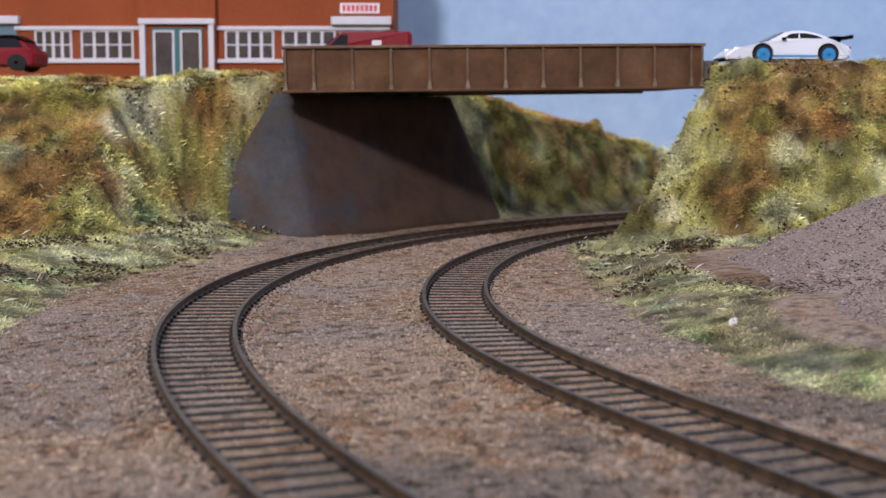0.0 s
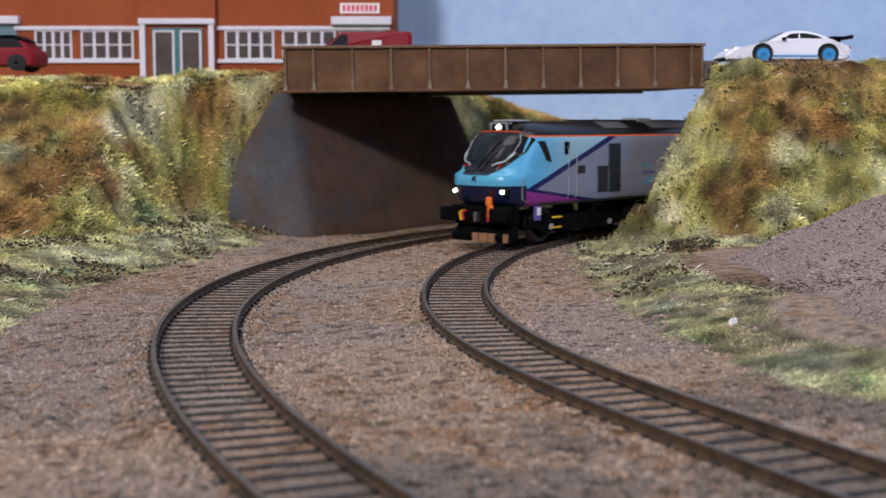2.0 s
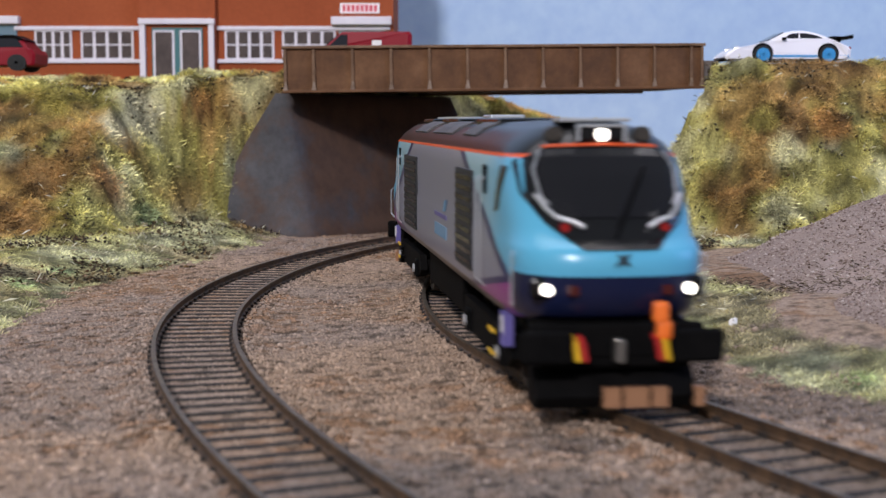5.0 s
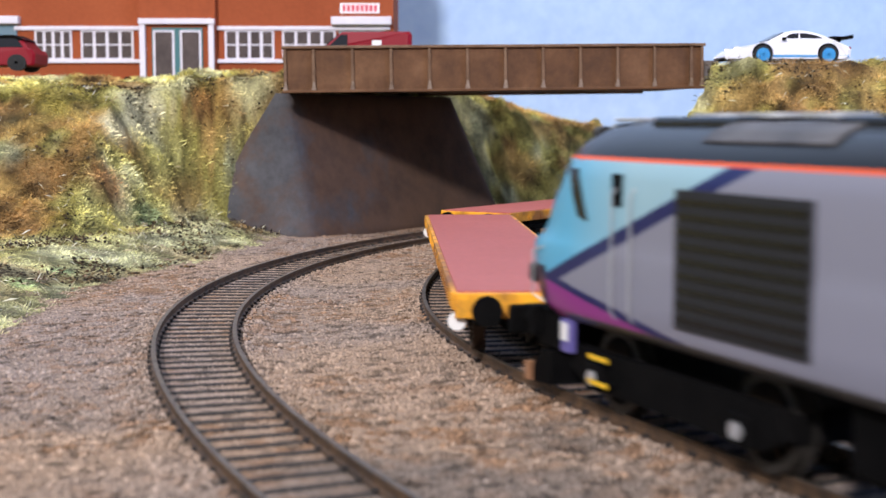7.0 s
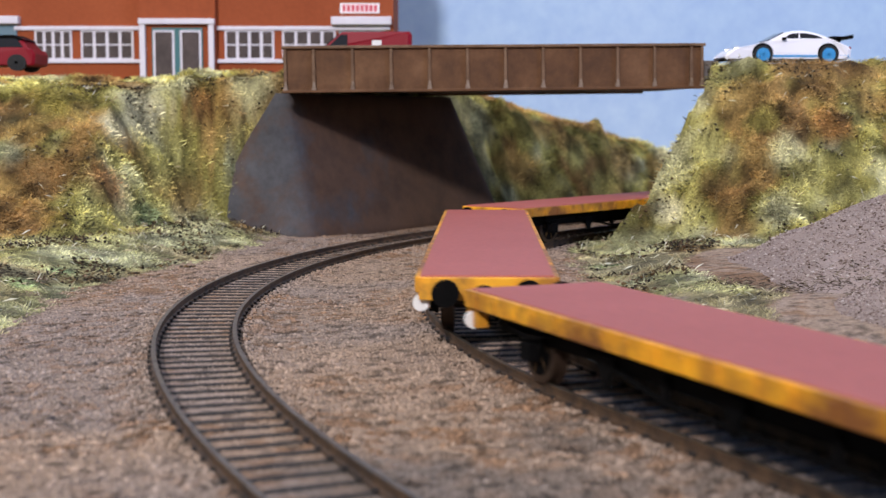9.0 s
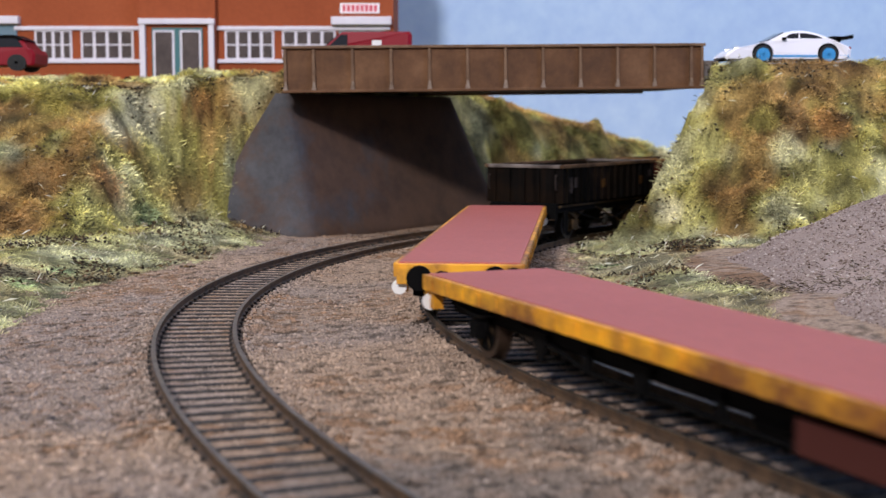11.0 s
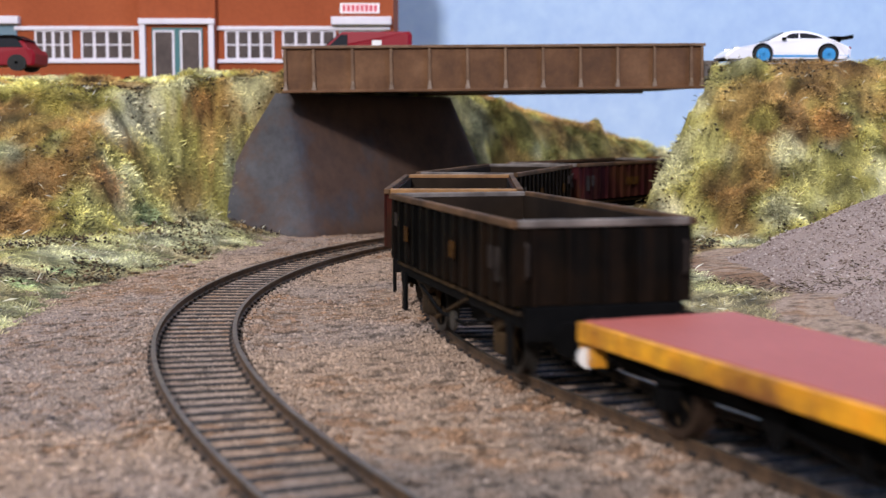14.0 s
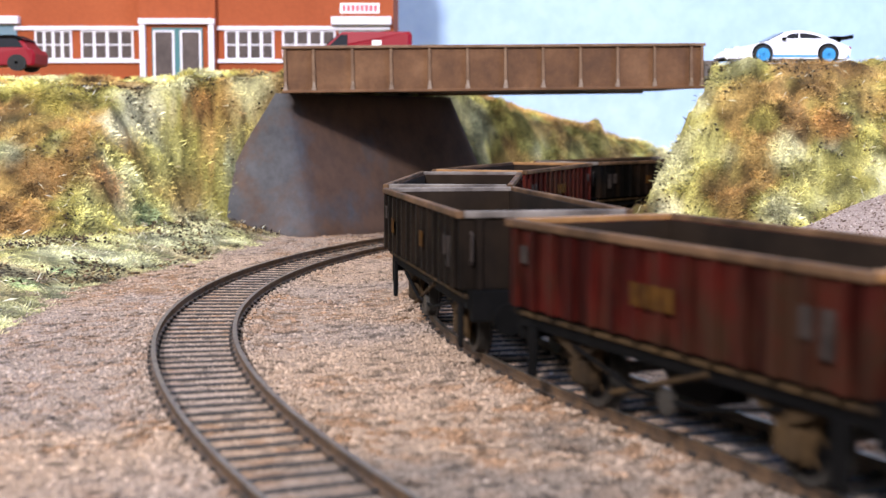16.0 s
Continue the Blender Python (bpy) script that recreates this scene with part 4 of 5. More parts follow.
        for i, (a, b) in enumerate(((-2.0, 2.0), (2.6, 5.2), (-5.4, -2.6), (9.6, 11.2))):
            part("plough_plate", t(bx(115.4, 116.8, a + 3, b + 3, 1.4, 4.6)), "copper", L, "copper coloured plough plate")
        part("coupling_cover", t(box(bx(116.6, 118.4, 5.2, 7.8, 15.0, 18.6, bev=0.7), 116.6, 118.2, 5.8, 8.4, 12.4, 15.6, bev=0.7)), "orange_pipe", L, "bright orange coupling cover")
        part("coupling_hook", t(bx(115.6, 118.2, -0.8, 0.8, 8.8, 12.6, bev=0.3)), "steel", L)
        for y, mt in ((7.2, "yellow"), (6.0, "red_pipe"), (-6.2, "red_pipe"), (-7.4, "yellow")):
            part("brake_pipe", t(rod(bmesh.new(), [(115.8, y, 12.8), (118.0, y, 12.2), (118.0, y + 0.5, 9.4)], 0.5)), mt, L)
    # sides
    for x0, x1, z0, z1 in ((-64, -33.5, 18.0, 37.5), (44, 66, 18.0, 37.5)):
        g = part("grille", bx(x0, x1, -16.35, -15.7, z0, z1, bev=0.1), "grille", L, "black ventilation grille")
        for i in range(9):
            part("louvre", bx(x0 + 0.6, x1 - 0.6, -16.55, -16.2, z0 + 1 + i * 2.05, z0 + 1.9 + i * 2.05), "black_gloss", g)
    for x0, x1, z0, z1 in ((44, 52, 18.5, 38), (53, 60, 18.5, 29), (-66, -50, 18.5, 38)):
        g = part("grille", bx(x0, x1, 15.7, 16.35, z0, z1, bev=0.1), "grille", L, "black ventilation grille")
    part("nameplate", bx(69, 74, 15.8, 16.3, 26.5, 29.5), "grille", L)
    for s in (-1, 1):
        part("logo_bar", bx(6, 27, s * 15.95, s * 16.12, 20.6, 23.4), "logo_blue", L)
        part("logo_bar", bx(6, 27, s * 15.95, s * 16.12, 25.0, 26.0), "logo_navy", L)
        part("logo_bar", prism([(21, 26.8), (25, 26.8), (27.5, 29.6), (23, 29.2)], s * 15.95, s * 16.12), "logo_blue", L)
        # pale grilles let into the sloping roof sides
        for x0, x1 in ((-62, -34), (-20, 16), (34, 52)):
            bm = bmesh.new()
            ring = [(13.2, 43.9), (11.2, 45.3), (8.0, 46.5)]
            vs = [[bm.verts.new((x, s * (y + o * 0.15), z + o * 0.35)) for y, z in ring for o in (0, 1)] for x in (x0, x1)]
            for i in (0, 2):
                bm.faces.new((vs[0][i + 1], vs[1][i + 1], vs[1][i + 3], vs[0][i + 3]))
                bm.faces.new((vs[0][i], vs[0][i + 2], vs[1][i + 2], vs[1][i]))
            bm.faces.new((vs[0][0], vs[1][0], vs[1][1], vs[0][1]))
            bm.faces.new((vs[0][4], vs[0][5], vs[1][5], vs[1][4]))
            for q in vs:
                bm.faces.new((q[0], q[1], q[3], q[2]))
                bm.faces.new((q[2], q[3], q[5], q[4]))
            bmesh.ops.recalc_face_normals(bm, faces=bm.faces)
            part("roof_panel", bm, "roof_grey", L, "pale grey roof side panel")
    # roof gear
    for x0, x1 in ((-84, -60), (-40, -8), (20, 50)):
        part("roof_hatch", bx(x0, x1, -8.5, 8.5, 45.2, 47.6, bev=0.8), "black_gloss", L)
    for i in range(3):
        part("roof_fan", cy((-76 + i * 13, 0, 47.8), "z", 5.2, 0.7, seg=24), "silver", L, "grey roof fan")
    part("exhaust", bx(2, 14, -4, 4, 46.4, 48.4, bev=0.4), "silver", L)
    # bogies and tank
    part("fuel_tank", bx(-30, 34, -13, 13, 4.5, 14.6, bev=1.2), "black", L)
    for c in (-70, 70):
        b = part("bogie", bx(c - 27, c + 27, -12.6, 12.6, 4.8, 9.4, bev=0.8), "black", L)
        for s in (-1, 1):
            part("side_frame", prism([(c - 29, 6.5), (c - 24, 4.2), (c + 24, 4.2), (c + 29, 6.5), (c + 27, 10.5), (c - 27, 10.5)], s * 13.2 - 0.9, s * 13.2 + 0.9), "black", b)
            for k in (-20, 20):
                part("axle_box", bx(c + k - 2.6, c + k + 2.6, s * 14.2 - 0.8, s * 14.2 + 0.8, 4.0, 8.6, bev=0.5), "black", b)
                part("axle_cap", cy((c + k, s * 15.2, 6.2), "y", 1.2, 0.5), "silver", b)
        for k in (-20, 20):
            wheelset(L, c + k, 7.0, "dark_steel")
    return L


def flat_wagon():
    F = thing("flat_wagon", "flat wagon with red deck and yellow-orange side edges", "rail wagon", "flat wagons behind the locomotive")
    h, w = 106.3, 14.55
    part("deck", bx(-h + 0.6, h - 0.6, -w + 0.5, w - 0.5, 12.6, 14.8, bev=0.15), "deck_red", F, "plain red oxide deck")
    for s in (-1, 1):
        part("side_rail", bx(-h, h, s * w - 0.6, s * w + 0.6, 11.2, 14.6, bev=0.25), "deck_orange", F, "yellow-orange side rail with grime")
        part("solebar", bx(-h + 6, h - 6, s * 9.5 - 0.8, s * 9.5 + 0.8, 7.2, 12.6), "black", F)
        part("truss_rod", rod(bmesh.new(), [(-66, s * 10.6, 9), (-40, s * 10.6, 4.6), (40, s * 10.6, 4.6), (66, s * 10.6, 9)], 0.5), "black", F)
        for x in (-40, 0, 40):
            part("queen_post", bx(x - 0.7, x + 0.7, s * 10.6 - 0.6, s * 10.6 + 0.6, 4.4, 9), "black", F)
        for k in range(26):
            part("stake_pocket", bx(-101 + k * 8.1 - 0.9, -101 + k * 8.1 + 0.9, s * w - 0.85, s * w + 0.85, 11.6, 13.9, bev=0.1), "deck_orange", F)
        for e in (-1, 1):
            part("w_iron", prism([(e * 84 - 5, 11), (e * 84 + 5, 11), (e * 84 + 2.2, 4.0), (e * 84 - 2.2, 4.0)], s * 11.2 - 0.4, s * 11.2 + 0.4), "black", F)
            part("axle_box", bx(e * 84 - 1.8, e * 84 + 1.8, s * 12.2 - 0.9, s * 12.2 + 0.9, 4.2, 7.6, bev=0.3), "black", F)
            part("leaf_spring", prism([(e * 84 - 9, 9.6), (e * 84, 7.8), (e * 84 + 9, 9.6), (e * 84, 9.0)], s * 12 - 0.7, s * 12 + 0.7), "black", F)
            part("buffer", cyl(cy((e * (h + 2.0), s * 8.6, 11.6), "x", 1.3, 6), (e * (h + 5.2), s * 8.6, 11.6), "x", 2.9, 1.0), "black", F, "round black buffer")
        part("battery_box", bx(34 * s - 14, 34 * s + 14, -s * 11.4 - 1.6, -s * 11.4 + 1.6, 4.6, 9.6, bev=0.3), "box_red", F, "dull red equipment box")
        part("hand_wheel", cy((s * (h - 1.5), -s * 0 + w - 0.6, 8.8), "x", 1.75, 0.8, seg=20), "disc_white", F, "white round hand wheel")
        part("hand_wheel", cy((s * (h - 1.5), -w + 0.6, 8.8), "x", 1.75, 0.8, seg=20), "disc_white", F, "white round hand wheel")
        part("wheel_bracket", bx(s * (h - 3.4) - 1.0, s * (h - 3.4) + 1.0, -w + 0.2, -w + 2.4, 7.6, 11.4), "deck_orange", F)
        part("wheel_bracket", bx(s * (h - 3.4) - 1.0, s * (h - 3.4) + 1.0, w - 2.4, w - 0.2, 7.6, 11.4), "deck_orange", F)
        part("headstock", bx(s * h - 0.7, s * h + 0.7, -w + 0.2, w - 0.2, 9.6, 14.4, bev=0.2), "deck_orange", F, "yellow-orange end beam")
        part("coupling", rod(bmesh.new(), [(s * h, 0, 8.0), (s * (h + 8.5), 0, 6.8)], 0.9), "black", F)
        wheelset(F, s * 84, 6.0, "wheel_brown")
    part("centre_beam", bx(-98, 98, -4.5, 4.5, 6.2, 12.6), "black", F)
    for s in (-1, 1):
        # added black infill that stands in for the deep shade below the deck
        part("shade_panel", prism([(-72, 12.4), (72, 12.4), (58, 6.2), (-58, 6.2)], s * 8.2 - 0.5, s * 8.2 + 0.5), "black", F)
        for x in (-58, -22, 22, 58):
            part("v_hanger", prism([(x - 3.5, 9), (x + 3.5, 9), (x + 0.6, 3.6), (x - 0.6, 3.6)], s * 10.8 - 0.35, s * 10.8 + 0.35), "black", F)
        part("air_tank", cy((s * 14, -s * 6.5, 6.4), "x", 2.6, 18), "black", F)
    part("brake_cylinder", cy((-12, 3, 7.2), "x", 3.0, 14), "black", F)
    return F


def hopper_wagon(paint, rim, end_rim, label, lettered):
    W = thing("open_wagon", label, "rail wagon", "open wagons behind the flats")
    h, w, zt, zb = 45.5, 16.7, 30.1, 15.2
    t = 1.1
    for s in (-1, 1):
        part("side_sheet", bx(-h, h, s * w - (t if s > 0 else 0), s * w + (0 if s > 0 else t), zb, zt - 1.0), paint, W)
        part("end_sheet", bx(s * h - (t if s > 0 else 0), s * h + (0 if s > 0 else t), -w + t + 0.02, w - t - 0.02, zb, zt - 1.0), paint, W)
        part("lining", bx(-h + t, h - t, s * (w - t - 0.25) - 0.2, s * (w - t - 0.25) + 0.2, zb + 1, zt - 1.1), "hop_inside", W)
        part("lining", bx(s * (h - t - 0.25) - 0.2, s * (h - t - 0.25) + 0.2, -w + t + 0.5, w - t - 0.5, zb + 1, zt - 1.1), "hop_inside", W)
        part("top_rail", bx(-h - 0.7, h + 0.7, s * w - 0.8, s * w + 0.8, zt - 1.4, zt, bev=0.3), rim, W, "rubbed top rail")
        part("end_rail", bx(s * h - 0.8, s * h + 0.8, -w + 0.82, w - 0.82, zt - 1.4, zt, bev=0.3), end_rim, W)
        for k in range(14):
            x = -42.2 + k * 6.49
            part("side_rib", prism([(x - 0.75, zb), (x + 0.75, zb), (x + 0.55, zt - 1.5), (x - 0.55, zt - 1.5)], s * w, s * (w + 0.9)), paint, W)
        for k in range(5):
            y = -13 + k * 6.5
            part("end_rib", bx(s * h, s * (h + 0.9), y - 0.6, y + 0.6, zb, zt - 1.5), paint, W)
        part("solebar", bx(-h, h, s * 14 - 1, s * 14 + 1, 11.4, 15.1), "black", W)
        part("sole_edge", bx(-h, h, s * 15.4 - 0.4, s * 15.4 + 0.4, 13.4, 14.3, bev=0.15), "bogie_rust", W)
        part("brake_rod", rod(bmesh.new(), [(-26, s * 14.8, 10.6), (-8, s * 15.0, 7.0), (10, s * 15.0, 7.0), (28, s * 14.8, 10.6)], 0.4), "black", W)
        part("brake_wheel", cy((2.0, s * 15.0, 6.6), "y", 2.0, 0.7, seg=20), "dark_steel", W)
        part("headstock", bx(s * h - 0.6, s * h + 1.2, -14.6, 14.6, 9.0, 15.1, bev=0.25), "black", W)
        part("coupling", rod(bmesh.new(), [(s * h, 0, 7.6), (s * (h + 10), 0, 6.8)], 0.9), "black", W)
        part("ladder", rod(bmesh.new(), [(s * (h + 1.3), w - 2.0, zb + 5), (s * (h + 2.0), w - 2.0, zb + 5.6), (s * (h + 2.0), w - 2.0, zt - 4.6), (s * (h + 1.3), w - 2.0, zt - 4)], 0.3), "data", W, "pale end grab rail")
        part("ladder", rod(bmesh.new(), [(s * (h + 1.3), -w + 2.0, zb + 5), (s * (h + 2.0), -w + 2.0, zb + 5.6), (s * (h + 2.0), -w + 2.0, zt - 4.6), (s * (h + 1.3), -w + 2.0, zt - 4)], 0.3), "data", W, "pale end grab rail")
        for e in (-1, 1):
            part("buffer", cyl(cy((e * (h + 3), s * 8.6, 10.2), "x", 1.3, 6.5), (e * (h + 6.4), s * 8.6, 10.2), "x", 3.0, 1.0), "black", W, "round black buffer")
            part("w_iron", prism([(e * 27 - 6, 13), (e * 27 + 6, 13), (e * 27 + 2.4, 3.2), (e * 27 - 2.4, 3.2)], s * 11.4 - 0.4, s * 11.4 + 0.4), "bogie_rust", W)
            part("axle_box", bx(e * 27 - 2.4, e * 27 + 2.4, s * 12.6 - 1.1, s * 12.6 + 1.1, 4.0, 8.2, bev=0.4), "bogie_rust", W)
            part("leaf_spring", prism([(e * 27 - 8.5, 11.4), (e * 27, 8.0), (e * 27 + 8.5, 11.4), (e * 27, 10.6)], s * 13.2 - 0.7, s * 13.2 + 0.7), "bogie_rust", W)
            part("side_step", bx(e * 39.5 - 1.5, e * 39.5 + 1.5, s * 15.2 - 0.4, s * 15.2 + 0.4, 3.2, 12.0, bev=0.2), "black", W)
        for x, wide in ((-4.0, 2.2), (-1.2, 2.2), (1.6, 2.6), (4.8, 2.4)) if lettered else ((8.0, 3.6), (-30, 3.0)):
            part("lettering", bx(x, x + wide, s * (w + 1.0) - 0.08, s * (w + 1.0) + 0.08, 20.2, 23.6), "letter_yellow", W, "faded yellow lettering bar")
        part("data_panel", bx(-39.5, -37, s * (w + 1.0) - 0.08, s * (w + 1.0) + 0.08, 23, 26), "data", W)
        part("data_panel", bx(34.5, 37, s * (w + 1.0) - 0.08, s * (w + 1.0) + 0.08, 21, 25), "data", W)
        part("data_panel", bx(38.5, 41, s * (w + 1.0) - 0.08, s * (w + 1.0) + 0.08, 19, 25), "data", W)
        part("brace", rod(bmesh.new(), [(-14, s * 14.6, 5.0), (12, s * 15.0, 12.4)], 0.45), "bogie_rust", W, "rusty diagonal brake lever")
        part("hopper_chute", prism([(-12, 15), (12, 15), (5, 6), (-5, 6)], s * 6 - 3, s * 6 + 3), "black", W)
        wheelset(W, s * 27, 6.0, "dark_steel")
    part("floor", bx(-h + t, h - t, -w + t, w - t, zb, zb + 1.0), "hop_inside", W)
    part("underframe", bx(-h + 3, h - 3, -5, 5, 9.5, 15.1), "black", W)
    return W


TRAIN = [(locomotive(), 0.0, 240.0, 48.0)]
flat = flat_wagon()
for i in range(3):
    TRAIN.append((flat if i == 0 else copy_thing(flat, mm(0, 0, 0)), 252.0 + i * 229.8, 212.6, 22.0))
first = 252.0 + 3 * 212.6 + 2 * 17.2 + 14.9
blackw = hopper_wagon("hop_black", "rim_rust", "rim_pale", "sooty black ribbed open wagon with pale rim", False)
redw = hopper_wagon("hop_red", "rim_rust", "rim_orange", "weathered red ribbed open wagon with orange end rim", True)
brownw = hopper_wagon("hop_brown", "rim_rust", "rim_pale", "dirty brown ribbed open wagon with pale rim", False)
maroonw = hopper_wagon("hop_maroon", "rim_rust", "rim_pale", "weathered maroon ribbed open wagon", True)
row = [blackw, redw, brownw, maroonw, copy_thing(redw, mm(0, 0, 0)), copy_thing(blackw, mm(0, 0, 0)), copy_thing(maroonw, mm(0, 0, 0))]
for i, w in enumerate(row):
    TRAIN.append((w, first - 1.65 + i * 108.0, 91.0, 29.7))


def head(t):
    """Where the locomotive's front is along the inner track at t seconds, in mm."""
    u = t - 8.0
    late = min(max((t - 12.8) / 1.6, 0.0), 1.0)
    return -3.0 * late * late * (3 - 2 * late) - 6.0 * math.exp(-(t / 0.7) ** 2) - 485.95 - 101.755 * u + 0.0944 * u ** 2 + 0.003465 * u ** 3 - 0.00234 * u ** 4 + 0.000605 * u ** 5


def seat(s, length, pivot):
    ax, ay, _ = on(RIGHT, s + pivot)
    bx_, by, _ = on(RIGHT, s + length - pivot)
    a = math.degrees(math.atan2(ay - by, ax - bx_))
    return mm((ax + bx_) / 2, (ay + by) / 2, RAIL_TOP, 0, 0, a)


def motions():
    for ob, back, length, pivot in TRAIN:
        rows = []
        for i in range(65):
            t = i * 0.25
            rows.append((t, seat(head(t) + back, length, pivot)))
        walk(ob, rows)
        # the wheels roll along with it
        for w in ob.children:
            if w.name.startswith("wheelset"):
                x, y, z = w.location
                r = z / U
                walk(w, [(i / 15, Matrix.Translation((x, y, z)) @ Matrix.Rotation((head(0) - head(i / 15)) / r, 4, "Y")) for i in range(241)])



# ---- spoil heaps, gravel, grass ----


def island_tones(name, stops, rough=0.9, spec=0.2):
    """Every small piece takes a tone of its own."""
    m = mat(name, stops[0][1], rough, 0, spec)
    v = nd(m, "ShaderNodeNewGeometry").outputs["Random Per Island"]
    ln(m, ramp(m, v, stops), m.node_tree.nodes["Principled BSDF"].inputs["Base Color"])
    return m


M["stones"] = toned("ballast_grit", spread=0.27)
M["heap_stones"] = island_tones("spoil_grit", [(0.0, (0.10, 0.065, 0.05)), (0.3, (0.28, 0.21, 0.188)), (0.75, (0.37, 0.295, 0.27)), (0.97, (0.50, 0.43, 0.40))])
M["grass"] = toned("static_grass", 0.7, 0.25, 0.28)
M["scrub"] = island_tones("dark_scrub_bits", [(0.0, (0.02, 0.016, 0.012)), (0.5, (0.055, 0.045, 0.03)), (0.8, (0.10, 0.055, 0.025)), (1.0, (0.20, 0.14, 0.06))])


def mesh_object(name, co, faces, material, parent=None):
    me = bpy.data.meshes.new(name)
    me.vertices.add(len(co))
    me.vertices.foreach_set("co", (np.asarray(co) * U).astype(np.float32).ravel())
    k = faces.shape[1]
    me.loops.add(faces.size)
    me.loops.foreach_set("vertex_index", faces.ravel().astype(np.int32))
    me.polygons.add(len(faces))
    me.polygons.foreach_set("loop_start", np.arange(0, faces.size, k, dtype=np.int32))
    me.update(calc_edges=True)
    me.materials.append(M[material])
    ob = new(name, me)
    ob.parent = parent
    return ob


OCT = np.array([(1, 0, 0), (-1, 0, 0), (0, 1, 0), (0, -1, 0), (0, 0, 1), (0, 0, -1)], float)
OCF = np.array([(0, 2, 4), (2, 1, 4), (1, 3, 4), (3, 0, 4), (2, 0, 5), (1, 2, 5), (3, 1, 5), (0, 3, 5)])


def stones(name, x, y, z, size, material, rng, parent=None, flat=0.7):
    n = len(x)
    a = rng.uniform(0, 6.283, n)
    co = OCT[None] * rng.uniform(0.55, 1.3, (n, 6, 1)) * size[:, None, None]
    co[:, :, 2] *= flat
    c, s = np.cos(a)[:, None], np.sin(a)[:, None]
    t = rng.uniform(-0.6, 0.6, n)[:, None]
    cx, cyy, cz = co[:, :, 0], co[:, :, 1], co[:, :, 2]
    cz, cx = cz * np.cos(t) - cx * np.sin(t), cz * np.sin(t) + cx * np.cos(t)
    co = np.stack([cx * c - cyy * s + x[:, None], cx * s + cyy * c + y[:, None], cz + z[:, None]], -1)
    f = (OCF[None] + (np.arange(n) * 6)[:, None, None]).reshape(-1, 3)
    return mesh_object(name, co.reshape(-1, 3), f, material, parent)




def heap_height(cx, cy_, R, H, x, y):
    r = np.hypot(x - cx, y - cy_)
    a = np.arctan2(y - cy_, x - cx)
    R2 = R * (1 + 0.05 * np.sin(3 * a + cx) + 0.035 * np.sin(7 * a + 1))
    z = H * (1 - r / R2)
    return z - 0.12 * H * np.exp(-(r / (0.25 * R)) ** 2) + lumps(x, y, 22, int(cx)) * 0.7 - 0.5


def heaps():
    for cx, cy_, R, H in HEAPS:
        xs_ = np.arange(-R * 1.1, R * 1.1, 2.4)
        PX, PY = np.meshgrid(xs_ + cx, xs_ + cy_)
        Z = np.maximum(heap_height(cx, cy_, R, H, PX, PY), -3)
        n = len(xs_)
        i = np.arange((n - 1) * n).reshape(n - 1, n)[:, :-1].ravel()
        faces = np.stack([i, i + 1, i + n + 1, i + n], 1)
        co = np.stack([PX, PY, Z], -1).reshape(-1, 3)
        keep = (Z.reshape(-1)[faces] > -2.9).any(1)
        H_ob = tagged(thing("gravel_heap", "heap of fine pinkish grey gravel on the ground", "gravel heap", "gravel heaps"))
        body = mesh_object("heap_surface", co, faces[keep], "spoil", H_ob)
        body.data.polygons.foreach_set("use_smooth", [True] * len(body.data.polygons))
        rng = np.random.RandomState(int(cx))
        m = 26000 if R > 80 else 14000
        a, r = rng.uniform(1.6, 5.4, m), R * np.sqrt(rng.uniform(0, 1, m)) * 1.02
        x, y = cx + r * np.cos(a), cy_ + r * np.sin(a)
        z = heap_height(cx, cy_, R, H, x, y)
        k = z > -0.6
        tagged(stones("loose_gravel", x[k], y[k], z[k] + 0.1, rng.gamma(2.4, 0.09, k.sum()) + 0.10, "heap_stones", rng, H_ob), kind="stuff")


M["spoil"] = worn("fine_spoil", [(0.3, (0.25, 0.19, 0.168)), (0.7, (0.35, 0.275, 0.25))], 40, 0.95, fine=25, relief=0.0008)
heaps()


def in_heap(x, y):
    return np.maximum(heap_height(*HEAPS[0], x, y), heap_height(*HEAPS[1], x, y)) > 0.5


